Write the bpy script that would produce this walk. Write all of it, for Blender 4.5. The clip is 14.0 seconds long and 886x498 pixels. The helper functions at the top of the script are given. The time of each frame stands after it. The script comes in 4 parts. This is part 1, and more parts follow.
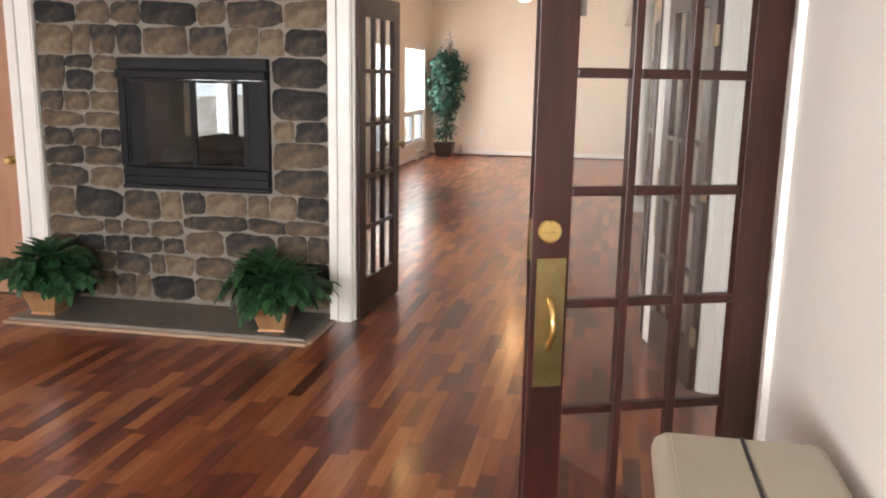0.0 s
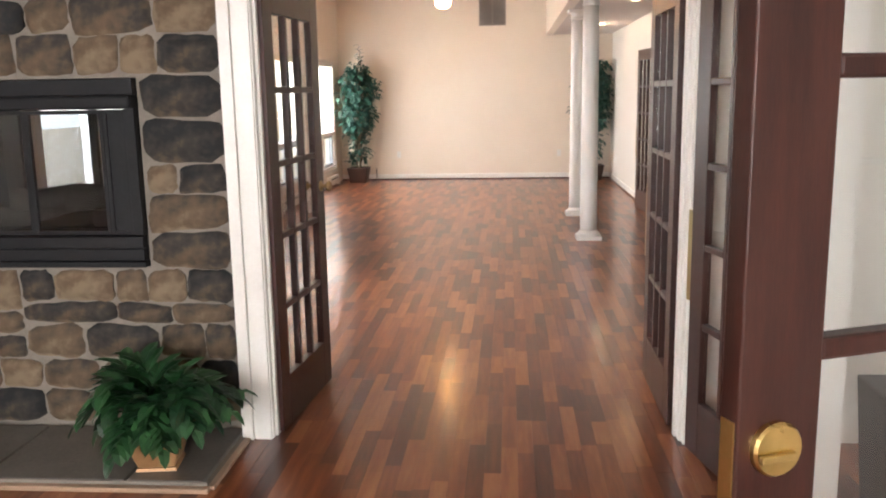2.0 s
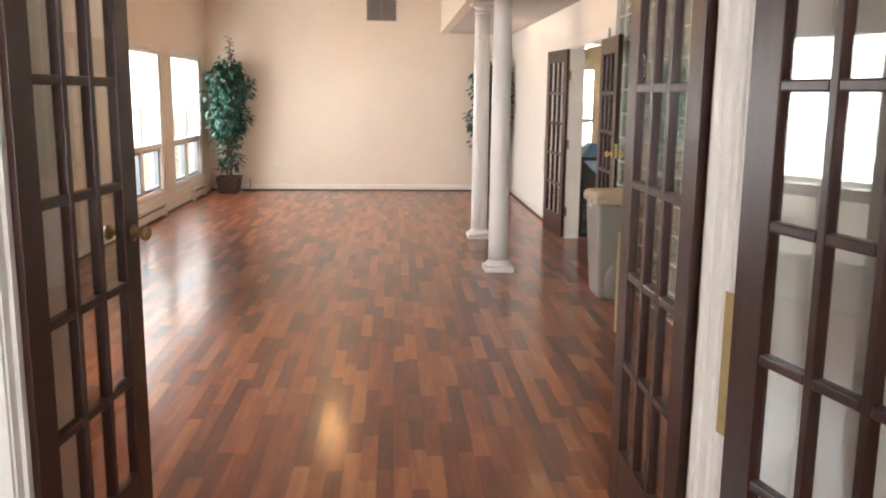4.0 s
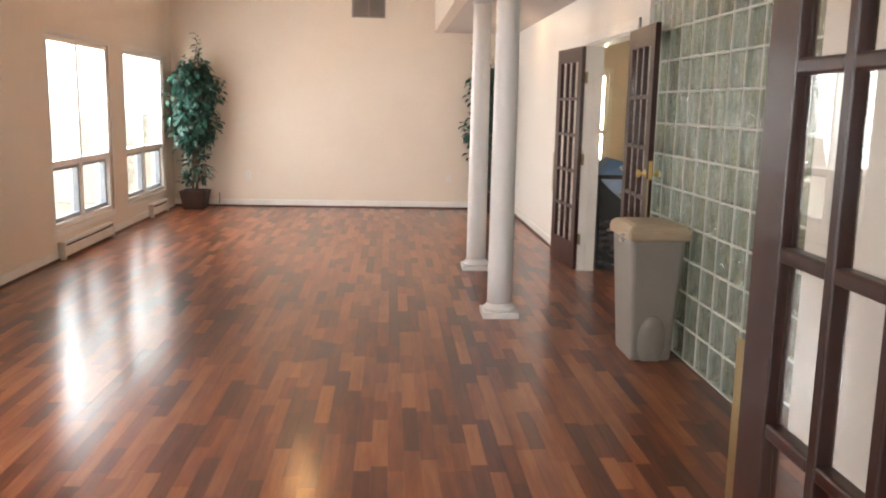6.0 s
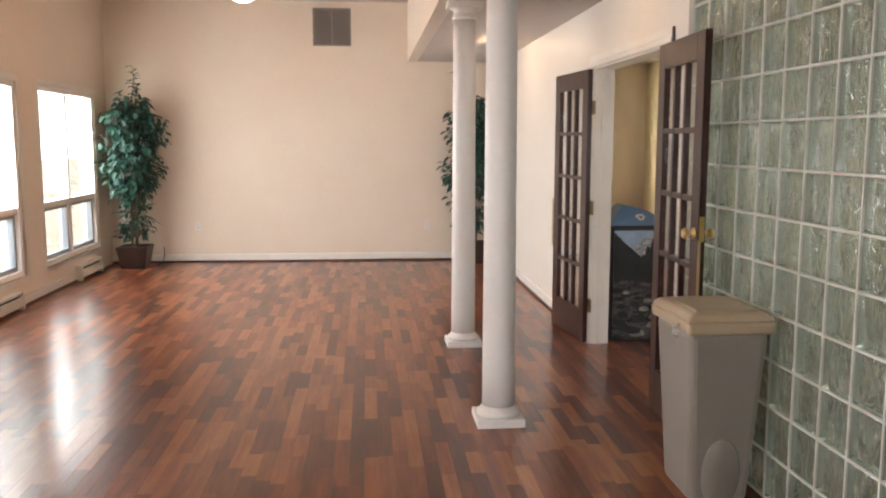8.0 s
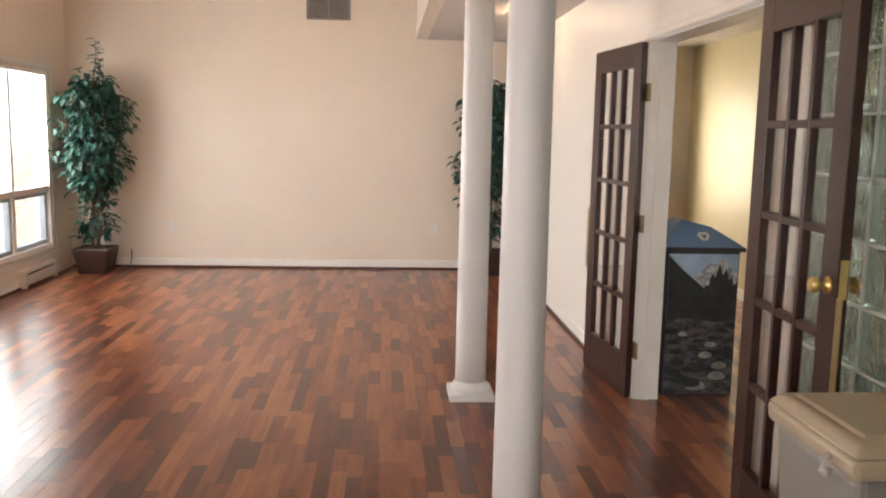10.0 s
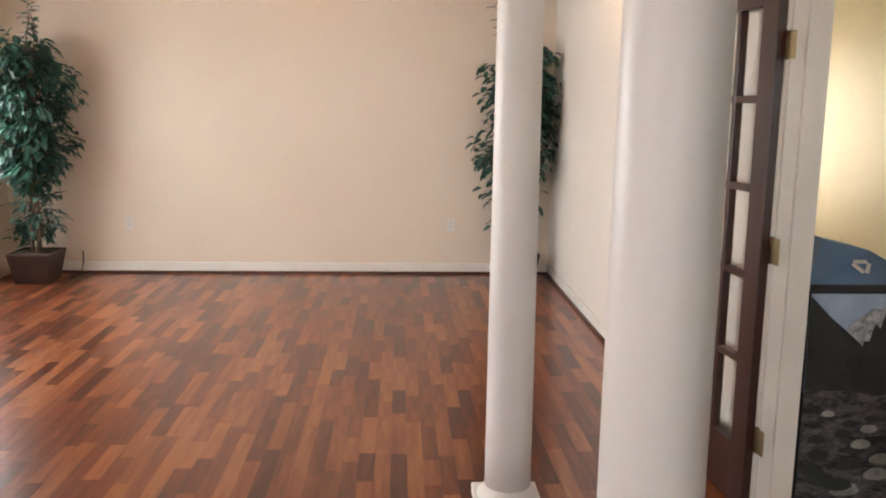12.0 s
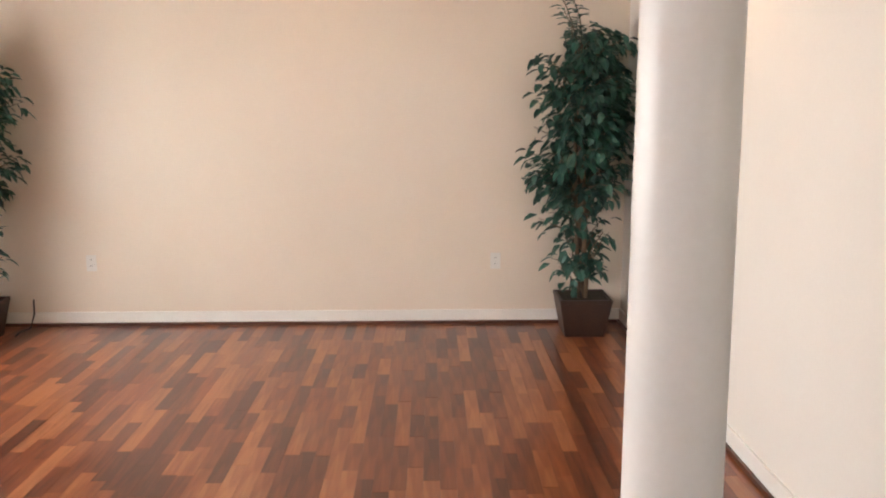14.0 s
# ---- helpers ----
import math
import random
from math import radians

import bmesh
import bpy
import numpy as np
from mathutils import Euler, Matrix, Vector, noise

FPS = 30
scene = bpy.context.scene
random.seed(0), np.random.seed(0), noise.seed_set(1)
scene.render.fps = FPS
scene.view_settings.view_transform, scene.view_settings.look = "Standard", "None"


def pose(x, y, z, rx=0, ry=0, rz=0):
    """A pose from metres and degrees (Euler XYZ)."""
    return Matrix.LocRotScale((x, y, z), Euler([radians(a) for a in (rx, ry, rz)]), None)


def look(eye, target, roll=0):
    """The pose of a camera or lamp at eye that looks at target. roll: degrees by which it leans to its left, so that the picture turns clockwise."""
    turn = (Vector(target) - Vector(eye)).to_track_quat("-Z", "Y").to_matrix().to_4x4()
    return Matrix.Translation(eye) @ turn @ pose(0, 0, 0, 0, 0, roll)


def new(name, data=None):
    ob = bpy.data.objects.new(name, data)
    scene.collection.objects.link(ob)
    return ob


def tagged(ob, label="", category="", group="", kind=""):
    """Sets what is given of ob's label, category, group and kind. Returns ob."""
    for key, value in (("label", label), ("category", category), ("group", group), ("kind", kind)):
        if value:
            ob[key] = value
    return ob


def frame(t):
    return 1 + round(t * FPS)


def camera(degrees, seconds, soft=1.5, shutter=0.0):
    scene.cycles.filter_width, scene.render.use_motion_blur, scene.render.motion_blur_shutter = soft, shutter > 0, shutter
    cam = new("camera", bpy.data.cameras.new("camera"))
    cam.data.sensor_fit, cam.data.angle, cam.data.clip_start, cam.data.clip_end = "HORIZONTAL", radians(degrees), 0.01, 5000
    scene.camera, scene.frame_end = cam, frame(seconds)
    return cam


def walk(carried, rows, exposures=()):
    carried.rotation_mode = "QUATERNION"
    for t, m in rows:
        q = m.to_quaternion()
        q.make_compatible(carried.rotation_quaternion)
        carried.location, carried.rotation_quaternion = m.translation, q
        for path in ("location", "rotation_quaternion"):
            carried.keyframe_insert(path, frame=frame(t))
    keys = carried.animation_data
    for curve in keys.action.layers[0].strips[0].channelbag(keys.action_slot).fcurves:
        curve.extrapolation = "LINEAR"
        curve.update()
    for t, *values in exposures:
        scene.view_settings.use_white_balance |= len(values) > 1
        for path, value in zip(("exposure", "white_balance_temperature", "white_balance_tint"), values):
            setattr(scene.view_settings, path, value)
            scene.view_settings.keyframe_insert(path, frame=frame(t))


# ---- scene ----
cam = camera(55.0, 14.0, soft=2.0)
PATH = [
    (0, (0.448, 0.194, 1.557), (0.082, 2.118, 1.155), 1.0),
    (0.5, (0.323, 0.554, 1.543), (-0.059, 2.468, 1.106), 2.0),
    (1, (0.206, 0.906, 1.546), (-0.306, 2.791, 1.118), 1.8),
    (1.5, (0.078, 1.275, 1.547), (-0.271, 3.208, 1.174), -0.1),
    (2, (-0.012, 1.615, 1.546), (-0.168, 3.576, 1.183), -1.0),
    (2.5, (-0.022, 1.97, 1.574), (-0.116, 3.938, 1.228), 0.2),
    (3, (-0.104, 2.369, 1.548), (-0.117, 4.336, 1.185), 0.8),
    (3.2, (-0.152, 2.516, 1.544), (-0.105, 4.483, 1.186), 0.7),
    (5.3, (-0.009, 4.097, 1.512), (0.139, 6.06, 1.156), 0.8),
    (5.5, (0.008, 4.246, 1.499), (0.144, 6.211, 1.155), 1.4),
    (6, (0.016, 4.588, 1.49), (0.143, 6.555, 1.156), 1.2),
    (6.5, (0.04, 4.971, 1.5), (0.201, 6.938, 1.173), 0.4),
    (7, (0.099, 5.377, 1.512), (0.197, 7.354, 1.227), 0.7),
    (7.5, (0.105, 5.736, 1.505), (0.223, 7.718, 1.257), 0.9),
    (8, (0.116, 6.101, 1.516), (0.292, 8.077, 1.263), 0.1),
    (8.2, (0.112, 6.235, 1.512), (0.298, 8.21, 1.252), 0.4),
    (10.3, (0.375, 7.82, 1.52), (0.5, 9.796, 1.24), 1.2),
    (10.5, (0.403, 8.004, 1.522), (0.514, 9.979, 1.232), 1.0),
    (11, (0.394, 8.408, 1.535), (0.488, 10.381, 1.224), 0.9),
    (11.5, (0.43, 8.84, 1.542), (0.502, 10.81, 1.207), 1.0),
    (12, (0.401, 9.252, 1.538), (0.504, 11.221, 1.2), 0.8),
    (12.5, (0.385, 9.662, 1.573), (0.493, 11.628, 1.215), 0.5),
    (13, (0.405, 10.099, 1.595), (0.449, 12.064, 1.224), 0.5),
    (13.5, (0.398, 10.551, 1.582), (0.41, 12.519, 1.228), 0.6),
    (14, (0.406, 10.933, 1.561), (0.435, 12.904, 1.222), -0.2),
]
EXPOSURES = [(0, 0.12), (2, 0.14), (3, 0.14), (5.5, -0.10), (7, -0.02), (8, -0.15), (10.5, -0.19), (12, -0.24), (13, -0.27), (14, -0.11)]
walk(cam, [(t, look(eye, target, roll)) for t, eye, target, roll in PATH], EXPOSURES)

# ---- world and lights ----
world = bpy.data.worlds.new("sky")
scene.world = world
world.use_nodes = True
wn = world.node_tree.nodes
sky = wn.new("ShaderNodeTexSky")
sky.sky_type, sky.sun_disc, sky.sun_elevation, sky.sun_rotation = "NISHITA", False, radians(71), radians(180)
wn["Background"].inputs[1].default_value = 0.12
world.node_tree.links.new(sky.outputs[0], wn["Background"].inputs[0])
sun_data = bpy.data.lights.new("sun", "SUN")
sun_data.energy, sun_data.angle, sun_data.color = 4.5, radians(0.6), (1, 0.95, 0.88)
new("sun", sun_data).matrix_world = look((1, -10, 30), (0, 0, 0))


def area(name, at, to, w, h, watts, color):
    d = bpy.data.lights.new(name, "AREA")
    d.shape, d.size, d.size_y, d.energy, d.color = "RECTANGLE", w, h, watts, color
    ob = new(name, d)
    ob.matrix_world = look(at, to)
    return ob


def bulb(name, at, watts, color, r=0.06):
    d = bpy.data.lights.new(name, "POINT")
    d.energy, d.color, d.shadow_soft_size = watts, color, r
    ob = new(name, d)
    ob.location = at
    return ob


DAY = (0.97, 0.96, 0.97)
WARM = (1.0, 0.66, 0.38)
for y in (13.35, 15.55, 7.8):
    area("window_daylight", (-3.34, y, 1.48), (0, y, 0.8), 1.62, 1.15, 104, DAY)
# no window is known here: two lamps added to light the entry room
area("window_daylight", (-2.6, -2.55, 1.6), (-2.6, 3, 1.2), 1.7, 1.3, 240, DAY)
area("window_daylight", (-0.2, -2.55, 1.6), (-0.2, 3, 1.2), 1.7, 1.3, 240, DAY)
area("window_daylight", (2.95, 17.16, 1.4), (3.66, 16.25, 1.25), 0.4, 1.2, 115, (1, 0.88, 0.66))
# lamp added behind the glass blocks to brighten them
area("window_daylight", (3.75, 8.6, 1.6), (2, 8.6, 1.2), 2.2, 1.3, 24, (0.96, 1, 0.93))
# lamp added to light the small side room, with no known source
area("window_daylight", (3.75, 3.6, 1.6), (2, 3.6, 1.2), 1.4, 1.3, 35, DAY)


# ---- materials ----
def material(name):
    m = bpy.data.materials.new(name)
    m.use_nodes = True
    return m, m.node_tree.nodes, m.node_tree.links


def surface(name, dark, light, rough=0.5, scale=6.0, fine=60.0, bump=0.1, metal=0.0, stretch=(1, 1, 1), per=None, coat=0.0, spread=0.0, spec=0.5, coat_rough=0.12):
    """Two scales of variation between two colours, with relief. per: 'object' or 'island' adds a random tone."""
    m, n, l = material(name)
    b = n["Principled BSDF"]
    tc = n.new("ShaderNodeTexCoord")
    mp = n.new("ShaderNodeMapping")
    mp.inputs["Scale"].default_value = stretch
    l.new(tc.outputs["Object"], mp.inputs[0])
    n1, n2 = n.new("ShaderNodeTexNoise"), n.new("ShaderNodeTexNoise")
    for x, s in ((n1, scale), (n2, fine)):
        x.inputs["Scale"].default_value = s
        x.inputs["Detail"].default_value = 5
        l.new(mp.outputs[0], x.inputs["Vector"])
    mixn = n.new("ShaderNodeMix")
    mixn.inputs[0].default_value = 0.35
    l.new(n1.outputs["Fac"], mixn.inputs[2])
    l.new(n2.outputs["Fac"], mixn.inputs[3])
    value = mixn.outputs[0]
    if per:
        if per == "object":
            src = n.new("ShaderNodeObjectInfo").outputs["Random"]
        else:
            src = n.new("ShaderNodeNewGeometry").outputs["Random Per Island"]
        mul = n.new("ShaderNodeMath")
        mul.operation = "MULTIPLY_ADD"
        mul.inputs[1].default_value, mul.inputs[2].default_value = spread, -spread / 2
        l.new(src, mul.inputs[0])
        add = n.new("ShaderNodeMath")
        l.new(value, add.inputs[0])
        l.new(mul.outputs[0], add.inputs[1])
        value = add.outputs[0]
    ramp = n.new("ShaderNodeValToRGB")
    ramp.color_ramp.elements[0].position, ramp.color_ramp.elements[1].position = 0.3, 0.7
    ramp.color_ramp.elements[0].color, ramp.color_ramp.elements[1].color = (*dark, 1), (*light, 1)
    l.new(value, ramp.inputs[0])
    l.new(ramp.outputs[0], b.inputs["Base Color"])
    rr = n.new("ShaderNodeMapRange")
    rr.inputs["To Min"].default_value, rr.inputs["To Max"].default_value = rough * 0.85, min(1, rough * 1.15)
    l.new(n1.outputs["Fac"], rr.inputs[0])
    l.new(rr.outputs[0], b.inputs["Roughness"])
    b.inputs["Metallic"].default_value = metal
    b.inputs["Coat Weight"].default_value = coat
    b.inputs["Coat Roughness"].default_value = coat_rough
    b.inputs["Specular IOR Level"].default_value = spec
    if bump:
        bp = n.new("ShaderNodeBump")
        bp.inputs["Strength"].default_value, bp.inputs["Distance"].default_value = bump, 0.004
        l.new(n2.outputs["Fac"], bp.inputs["Height"])
        l.new(bp.outputs[0], b.inputs["Normal"])
    return m


def tint_ramp(m, stops):
    r = next(x for x in m.node_tree.nodes if x.type == "VALTORGB").color_ramp
    while len(r.elements) < len(stops):
        r.elements.new(0.5)
    for e, (p, c) in zip(r.elements, stops):
        e.position, e.color = p, (*c, 1)


CREAM = surface("cream_wall_paint", (0.73, 0.63, 0.525), (0.78, 0.69, 0.58), 0.34, 1.5, 90, 0.06)
WALLWHITE = surface("white_wall_paint", (0.76, 0.72, 0.66), (0.81, 0.77, 0.71), 0.45, 1.5, 90, 0.06)
YELLOW = surface("yellow_wall_paint", (0.60, 0.53, 0.35), (0.66, 0.585, 0.40), 0.5, 1.5, 90, 0.06)
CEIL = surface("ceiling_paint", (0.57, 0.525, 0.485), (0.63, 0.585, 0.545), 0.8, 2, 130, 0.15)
TRIM = surface("white_trim_paint", (0.76, 0.73, 0.68), (0.84, 0.82, 0.78), 0.32, 5, 80, 0.05)
COLUMN = surface("column_paint", (0.74, 0.72, 0.70), (0.80, 0.785, 0.77), 0.38, 4, 60, 0.05)
MAHOGANY = surface("mahogany_stain", (0.016, 0.0048, 0.0038), (0.052, 0.0150, 0.0102), 0.33, 3, 40, 0.08, stretch=(14, 14, 1), spec=0.4)
SHOE = surface("dark_shoe_moulding", (0.05, 0.018, 0.01), (0.12, 0.045, 0.025), 0.35, 5, 40, 0.05)
TANDOOR = surface("tan_door_veneer", (0.34, 0.17, 0.10), (0.44, 0.24, 0.15), 0.45, 2, 40, 0.05, stretch=(10, 10, 1))
BRASS = surface("brass", (0.62, 0.44, 0.15), (0.78, 0.58, 0.24), 0.28, 8, 70, 0.03, metal=1)
PLATE = surface("dull_brass_plate", (0.30, 0.235, 0.105), (0.46, 0.37, 0.18), 0.32, 3, 70, 0.03, metal=1)
OLDBRASS = surface("antique_brass", (0.24, 0.18, 0.09), (0.42, 0.33, 0.18), 0.4, 14, 70, 0.05, metal=1)
BLACK = surface("black_fireplace_metal", (0.006, 0.006, 0.007), (0.013, 0.013, 0.015), 0.55, 5, 90, 0.06, spec=0.25)
SOOT = surface("sooty_firebrick", (0.01, 0.009, 0.008), (0.04, 0.035, 0.03), 0.9, 6, 40, 0.3)
LOG = surface("charred_log", (0.02, 0.015, 0.012), (0.13, 0.10, 0.075), 0.9, 8, 50, 0.6)
MORTAR = surface("mortar", (0.17, 0.15, 0.125), (0.27, 0.235, 0.20), 0.9, 8, 90, 0.5)
STONE = surface("field_stone", (0.05, 0.05, 0.05), (0.3, 0.2, 0.12), 0.72, 3.6, 20, 0.6, per="object", spread=0.30, spec=0.3)
tint_ramp(STONE, [(0.33, (0.017, 0.017, 0.018)), (0.43, (0.045, 0.038, 0.032)), (0.50, (0.088, 0.064, 0.044)), (0.58, (0.128, 0.088, 0.055)), (0.70, (0.21, 0.155, 0.10))])
SLATE = surface("hearth_slate", (0.085, 0.078, 0.070), (0.18, 0.165, 0.145), 0.38, 5, 60, 0.25)
EDGE = surface("hearth_wood_edge", (0.30, 0.19, 0.12), (0.42, 0.29, 0.20), 0.5, 8, 60, 0.2)
FLOORSTOPS = [(0.22, (0.070, 0.017, 0.008)), (0.40, (0.140, 0.036, 0.015)), (0.55, (0.200, 0.057, 0.022)), (0.68, (0.26, 0.084, 0.033)), (0.82, (0.34, 0.125, 0.050))]
PLANK_I = surface("laminate_strip", (0, 0, 0), (1, 1, 1), 0.34, 2, 6, 0, stretch=(9, 0.8, 1), per="island", spread=0.58, coat=0.55, spec=0.25, coat_rough=0.17)
PLANK_O = surface("laminate_strip_near", (0, 0, 0), (1, 1, 1), 0.34, 2, 6, 0, stretch=(9, 0.8, 1), per="object", spread=0.58, coat=0.55, spec=0.25, coat_rough=0.17)
tint_ramp(PLANK_I, FLOORSTOPS)
tint_ramp(PLANK_O, FLOORSTOPS)
UNDER = surface("dark_floor_joint", (0.02, 0.008, 0.005), (0.04, 0.015, 0.01), 0.8)
GREYBIN = surface("grey_plastic", (0.235, 0.215, 0.185), (0.275, 0.25, 0.22), 0.42, 4, 120, 0.05)
TANLID = surface("beige_plastic_lid", (0.42, 0.33, 0.22), (0.48, 0.385, 0.27), 0.36, 4, 120, 0.05)
OLDBEIGE = surface("worn_beige_plastic", (0.33, 0.285, 0.21), (0.39, 0.34, 0.255), 0.38, 4, 120, 0.05)
BLUELID = surface("blue_plastic_lid", (0.12, 0.22, 0.40), (0.16, 0.28, 0.47), 0.38, 4, 120, 0.05)
DARKPLASTIC = surface("black_plastic", (0.012, 0.012, 0.014), (0.025, 0.025, 0.03), 0.4, 5, 90, 0.05)
POT = surface("dark_brown_pot", (0.028, 0.014, 0.011), (0.055, 0.028, 0.02), 0.45, 8, 90, 0.15)
COPPERPOT = surface("brushed_copper_pot", (0.28, 0.14, 0.06), (0.46, 0.26, 0.12), 0.45, 9, 50, 0.2, metal=0.3)
SOIL = surface("moss", (0.02, 0.015, 0.01), (0.06, 0.05, 0.03), 0.95, 30, 120, 0.6)
BARK = surface("bark", (0.09, 0.06, 0.04), (0.21, 0.15, 0.10), 0.85, 12, 60, 0.5, stretch=(4, 4, 1))
# green pushed towards teal: the windows' bluish sheen is put into the leaf colour
LEAF = surface("ficus_leaf", (0.009, 0.044, 0.033), (0.038, 0.122, 0.088), 0.42, 5, 40, 0.05, per="island", spread=0.6)
FERN = surface("fern_leaf", (0.006, 0.030, 0.011), (0.024, 0.088, 0.027), 0.38, 5, 40, 0.05, per="island", spread=0.5)
PLASTICWHITE = surface("white_plastic", (0.70, 0.68, 0.63), (0.78, 0.76, 0.72), 0.35, 4, 80, 0.03)
SLOT = surface("dark_slot", (0.02, 0.02, 0.02), (0.04, 0.04, 0.04), 0.6)
VENT = surface("vent_grille_paint", (0.22, 0.19, 0.165), (0.30, 0.265, 0.23), 0.5, 6, 80, 0.05)
HEATER = surface("heater_enamel", (0.66, 0.61, 0.54), (0.74, 0.70, 0.63), 0.38, 4, 80, 0.04)
GROUT = surface("glass_block_grout", (0.64, 0.64, 0.58), (0.76, 0.76, 0.70), 0.7, 10, 120, 0.2)
SILVER = surface("bright_steel", (0.55, 0.55, 0.55), (0.7, 0.7, 0.7), 0.3, 8, 80, 0.03, metal=1)
BLADE = surface("fan_blade_walnut", (0.07, 0.035, 0.02), (0.14, 0.07, 0.04), 0.4, 4, 40, 0.05, stretch=(1, 8, 1))
SASH = surface("grey_blue_sash", (0.30, 0.34, 0.38), (0.40, 0.44, 0.48), 0.4, 6, 80, 0.03)
TAN = surface("dry_ground", (0.50, 0.43, 0.33), (0.66, 0.59, 0.48), 0.95, 0.6, 8, 0.3)
PAPER = surface("grey_photo_print", (0.10, 0.11, 0.10), (0.42, 0.42, 0.38), 0.5, 9, 40, 0)
ROCKS = surface("river_rock_print", (0.012, 0.012, 0.015), (0.20, 0.19, 0.19), 0.3, 14, 40, 0, stretch=(1, 1, 2.2))
tint_ramp(ROCKS, [(0.42, (0.010, 0.010, 0.013)), (0.72, (0.17, 0.165, 0.17))])
PSKY = surface("sky_print", (0.22, 0.33, 0.50), (0.42, 0.52, 0.66), 0.3, 5, 20, 0)
PHILL = surface("dark_hill_print", (0.012, 0.013, 0.016), (0.035, 0.04, 0.04), 0.3, 9, 40, 0)
PSNOW = surface("snowy_peak_print", (0.10, 0.11, 0.13), (0.62, 0.64, 0.68), 0.3, 30, 90, 0)


def clear_glass(name, tint, rough=0.0, base=0.06):
    """Thin clear glass: see-through, with a gloss that grows at a slant."""
    m, n, l = material(name)
    n.remove(n["Principled BSDF"])
    tr, gl, lw, mx = n.new("ShaderNodeBsdfTransparent"), n.new("ShaderNodeBsdfGlossy"), n.new("ShaderNodeLayerWeight"), n.new("ShaderNodeMixShader")
    tr.inputs[0].default_value = (*tint, 1)
    gl.inputs["Roughness"].default_value = rough
    lw.inputs[0].default_value = 0.5
    pw, ma = n.new("ShaderNodeMath"), n.new("ShaderNodeMath")
    pw.operation, ma.operation = "POWER", "MULTIPLY_ADD"
    pw.inputs[1].default_value = 4.0
    ma.inputs[1].default_value, ma.inputs[2].default_value = 0.9, base
    l.new(lw.outputs["Facing"], pw.inputs[0])
    l.new(pw.outputs[0], ma.inputs[0])
    l.new(ma.outputs[0], mx.inputs[0])
    l.new(tr.outputs[0], mx.inputs[1])
    l.new(gl.outputs[0], mx.inputs[2])
    l.new(mx.outputs[0], n["Material Output"].inputs[0])
    return m


GLASS = clear_glass("window_glass", (0.97, 0.98, 0.975))
FIREGLASS = clear_glass("smoked_fire_glass", (0.52, 0.54, 0.57))


def block_glass():
    m, n, l = material("wavy_block_glass")
    b = n["Principled BSDF"]
    b.inputs["Base Color"].default_value = (0.52, 0.61, 0.52, 1)
    b.inputs["Roughness"].default_value = 0.05
    b.inputs["Transmission Weight"].default_value = 0.8
    b.inputs["IOR"].default_value = 1.45
    tc, w, bp = n.new("ShaderNodeTexCoord"), n.new("ShaderNodeTexNoise"), n.new("ShaderNodeBump")
    oi, ad = n.new("ShaderNodeObjectInfo"), n.new("ShaderNodeVectorMath")
    ad.operation = "MULTIPLY_ADD"
    ad.inputs[1].default_value = (1, 1, 0.6)
    l.new(tc.outputs["Object"], ad.inputs[0])
    l.new(oi.outputs["Random"], ad.inputs[2])
    l.new(ad.outputs[0], w.inputs["Vector"])
    w.inputs["Scale"].default_value, w.inputs["Detail"].default_value, w.inputs["Distortion"].default_value = 17, 1.0, 1.6
    bp.inputs["Strength"].default_value, bp.inputs["Distance"].default_value = 0.9, 0.02
    l.new(w.outputs["Fac"], bp.inputs["Height"])
    l.new(bp.outputs[0], b.inputs["Normal"])
    return m


BLOCK = block_glass()


def glow(name, color, strength):
    m, n, l = material(name)
    b = n["Principled BSDF"]
    b.inputs["Base Color"].default_value = (0.9, 0.9, 0.88, 1)
    b.inputs["Emission Color"].default_value = (*color, 1)
    b.inputs["Emission Strength"].default_value = strength
    return m


LAMPGLASS = glow("lit_frosted_lamp_glass", (1, 0.55, 0.22), 42)
LENS = glow("lit_recessed_lens", (1, 0.6, 0.3), 5)
BACKDROP = glow("bright_overcast_sky", (0.93, 0.96, 1), 2.4)


# ---- mesh helpers ----
def box(bm, x0, x1, y0, y1, z0, z1, bevel=0.0):
    r = bmesh.ops.create_cube(bm, size=1, matrix=Matrix.LocRotScale(((x0 + x1) / 2, (y0 + y1) / 2, (z0 + z1) / 2), None, (abs(x1 - x0), abs(y1 - y0), abs(z1 - z0))))
    if bevel:
        es = list({e for v in r["verts"] for e in v.link_edges})
        bmesh.ops.bevel(bm, geom=es, offset=bevel, segments=2, affect="EDGES", profile=0.5)
    return bm


def lathe(bm, profile, at=(0, 0, 0), n=24, axis="z"):
    """A turned shape from (radius, height) pairs."""
    rings = []
    for r, h in profile:
        ring = []
        for i in range(n):
            a = 2 * math.pi * i / n
            p = (r * math.cos(a), r * math.sin(a), h)
            if axis == "y":
                p = (p[0], p[2], p[1])
            if axis == "x":
                p = (p[2], p[0], p[1])
            ring.append(bm.verts.new(Vector(at) + Vector(p)))
        rings.append(ring)
    for a, b in zip(rings, rings[1:]):
        for i in range(n):
            f = bm.faces.new((a[i], a[(i + 1) % n], b[(i + 1) % n], b[i]))
            f.smooth = True
    bm.faces.new(rings[0][::-1])
    bm.faces.new(rings[-1])
    return bm


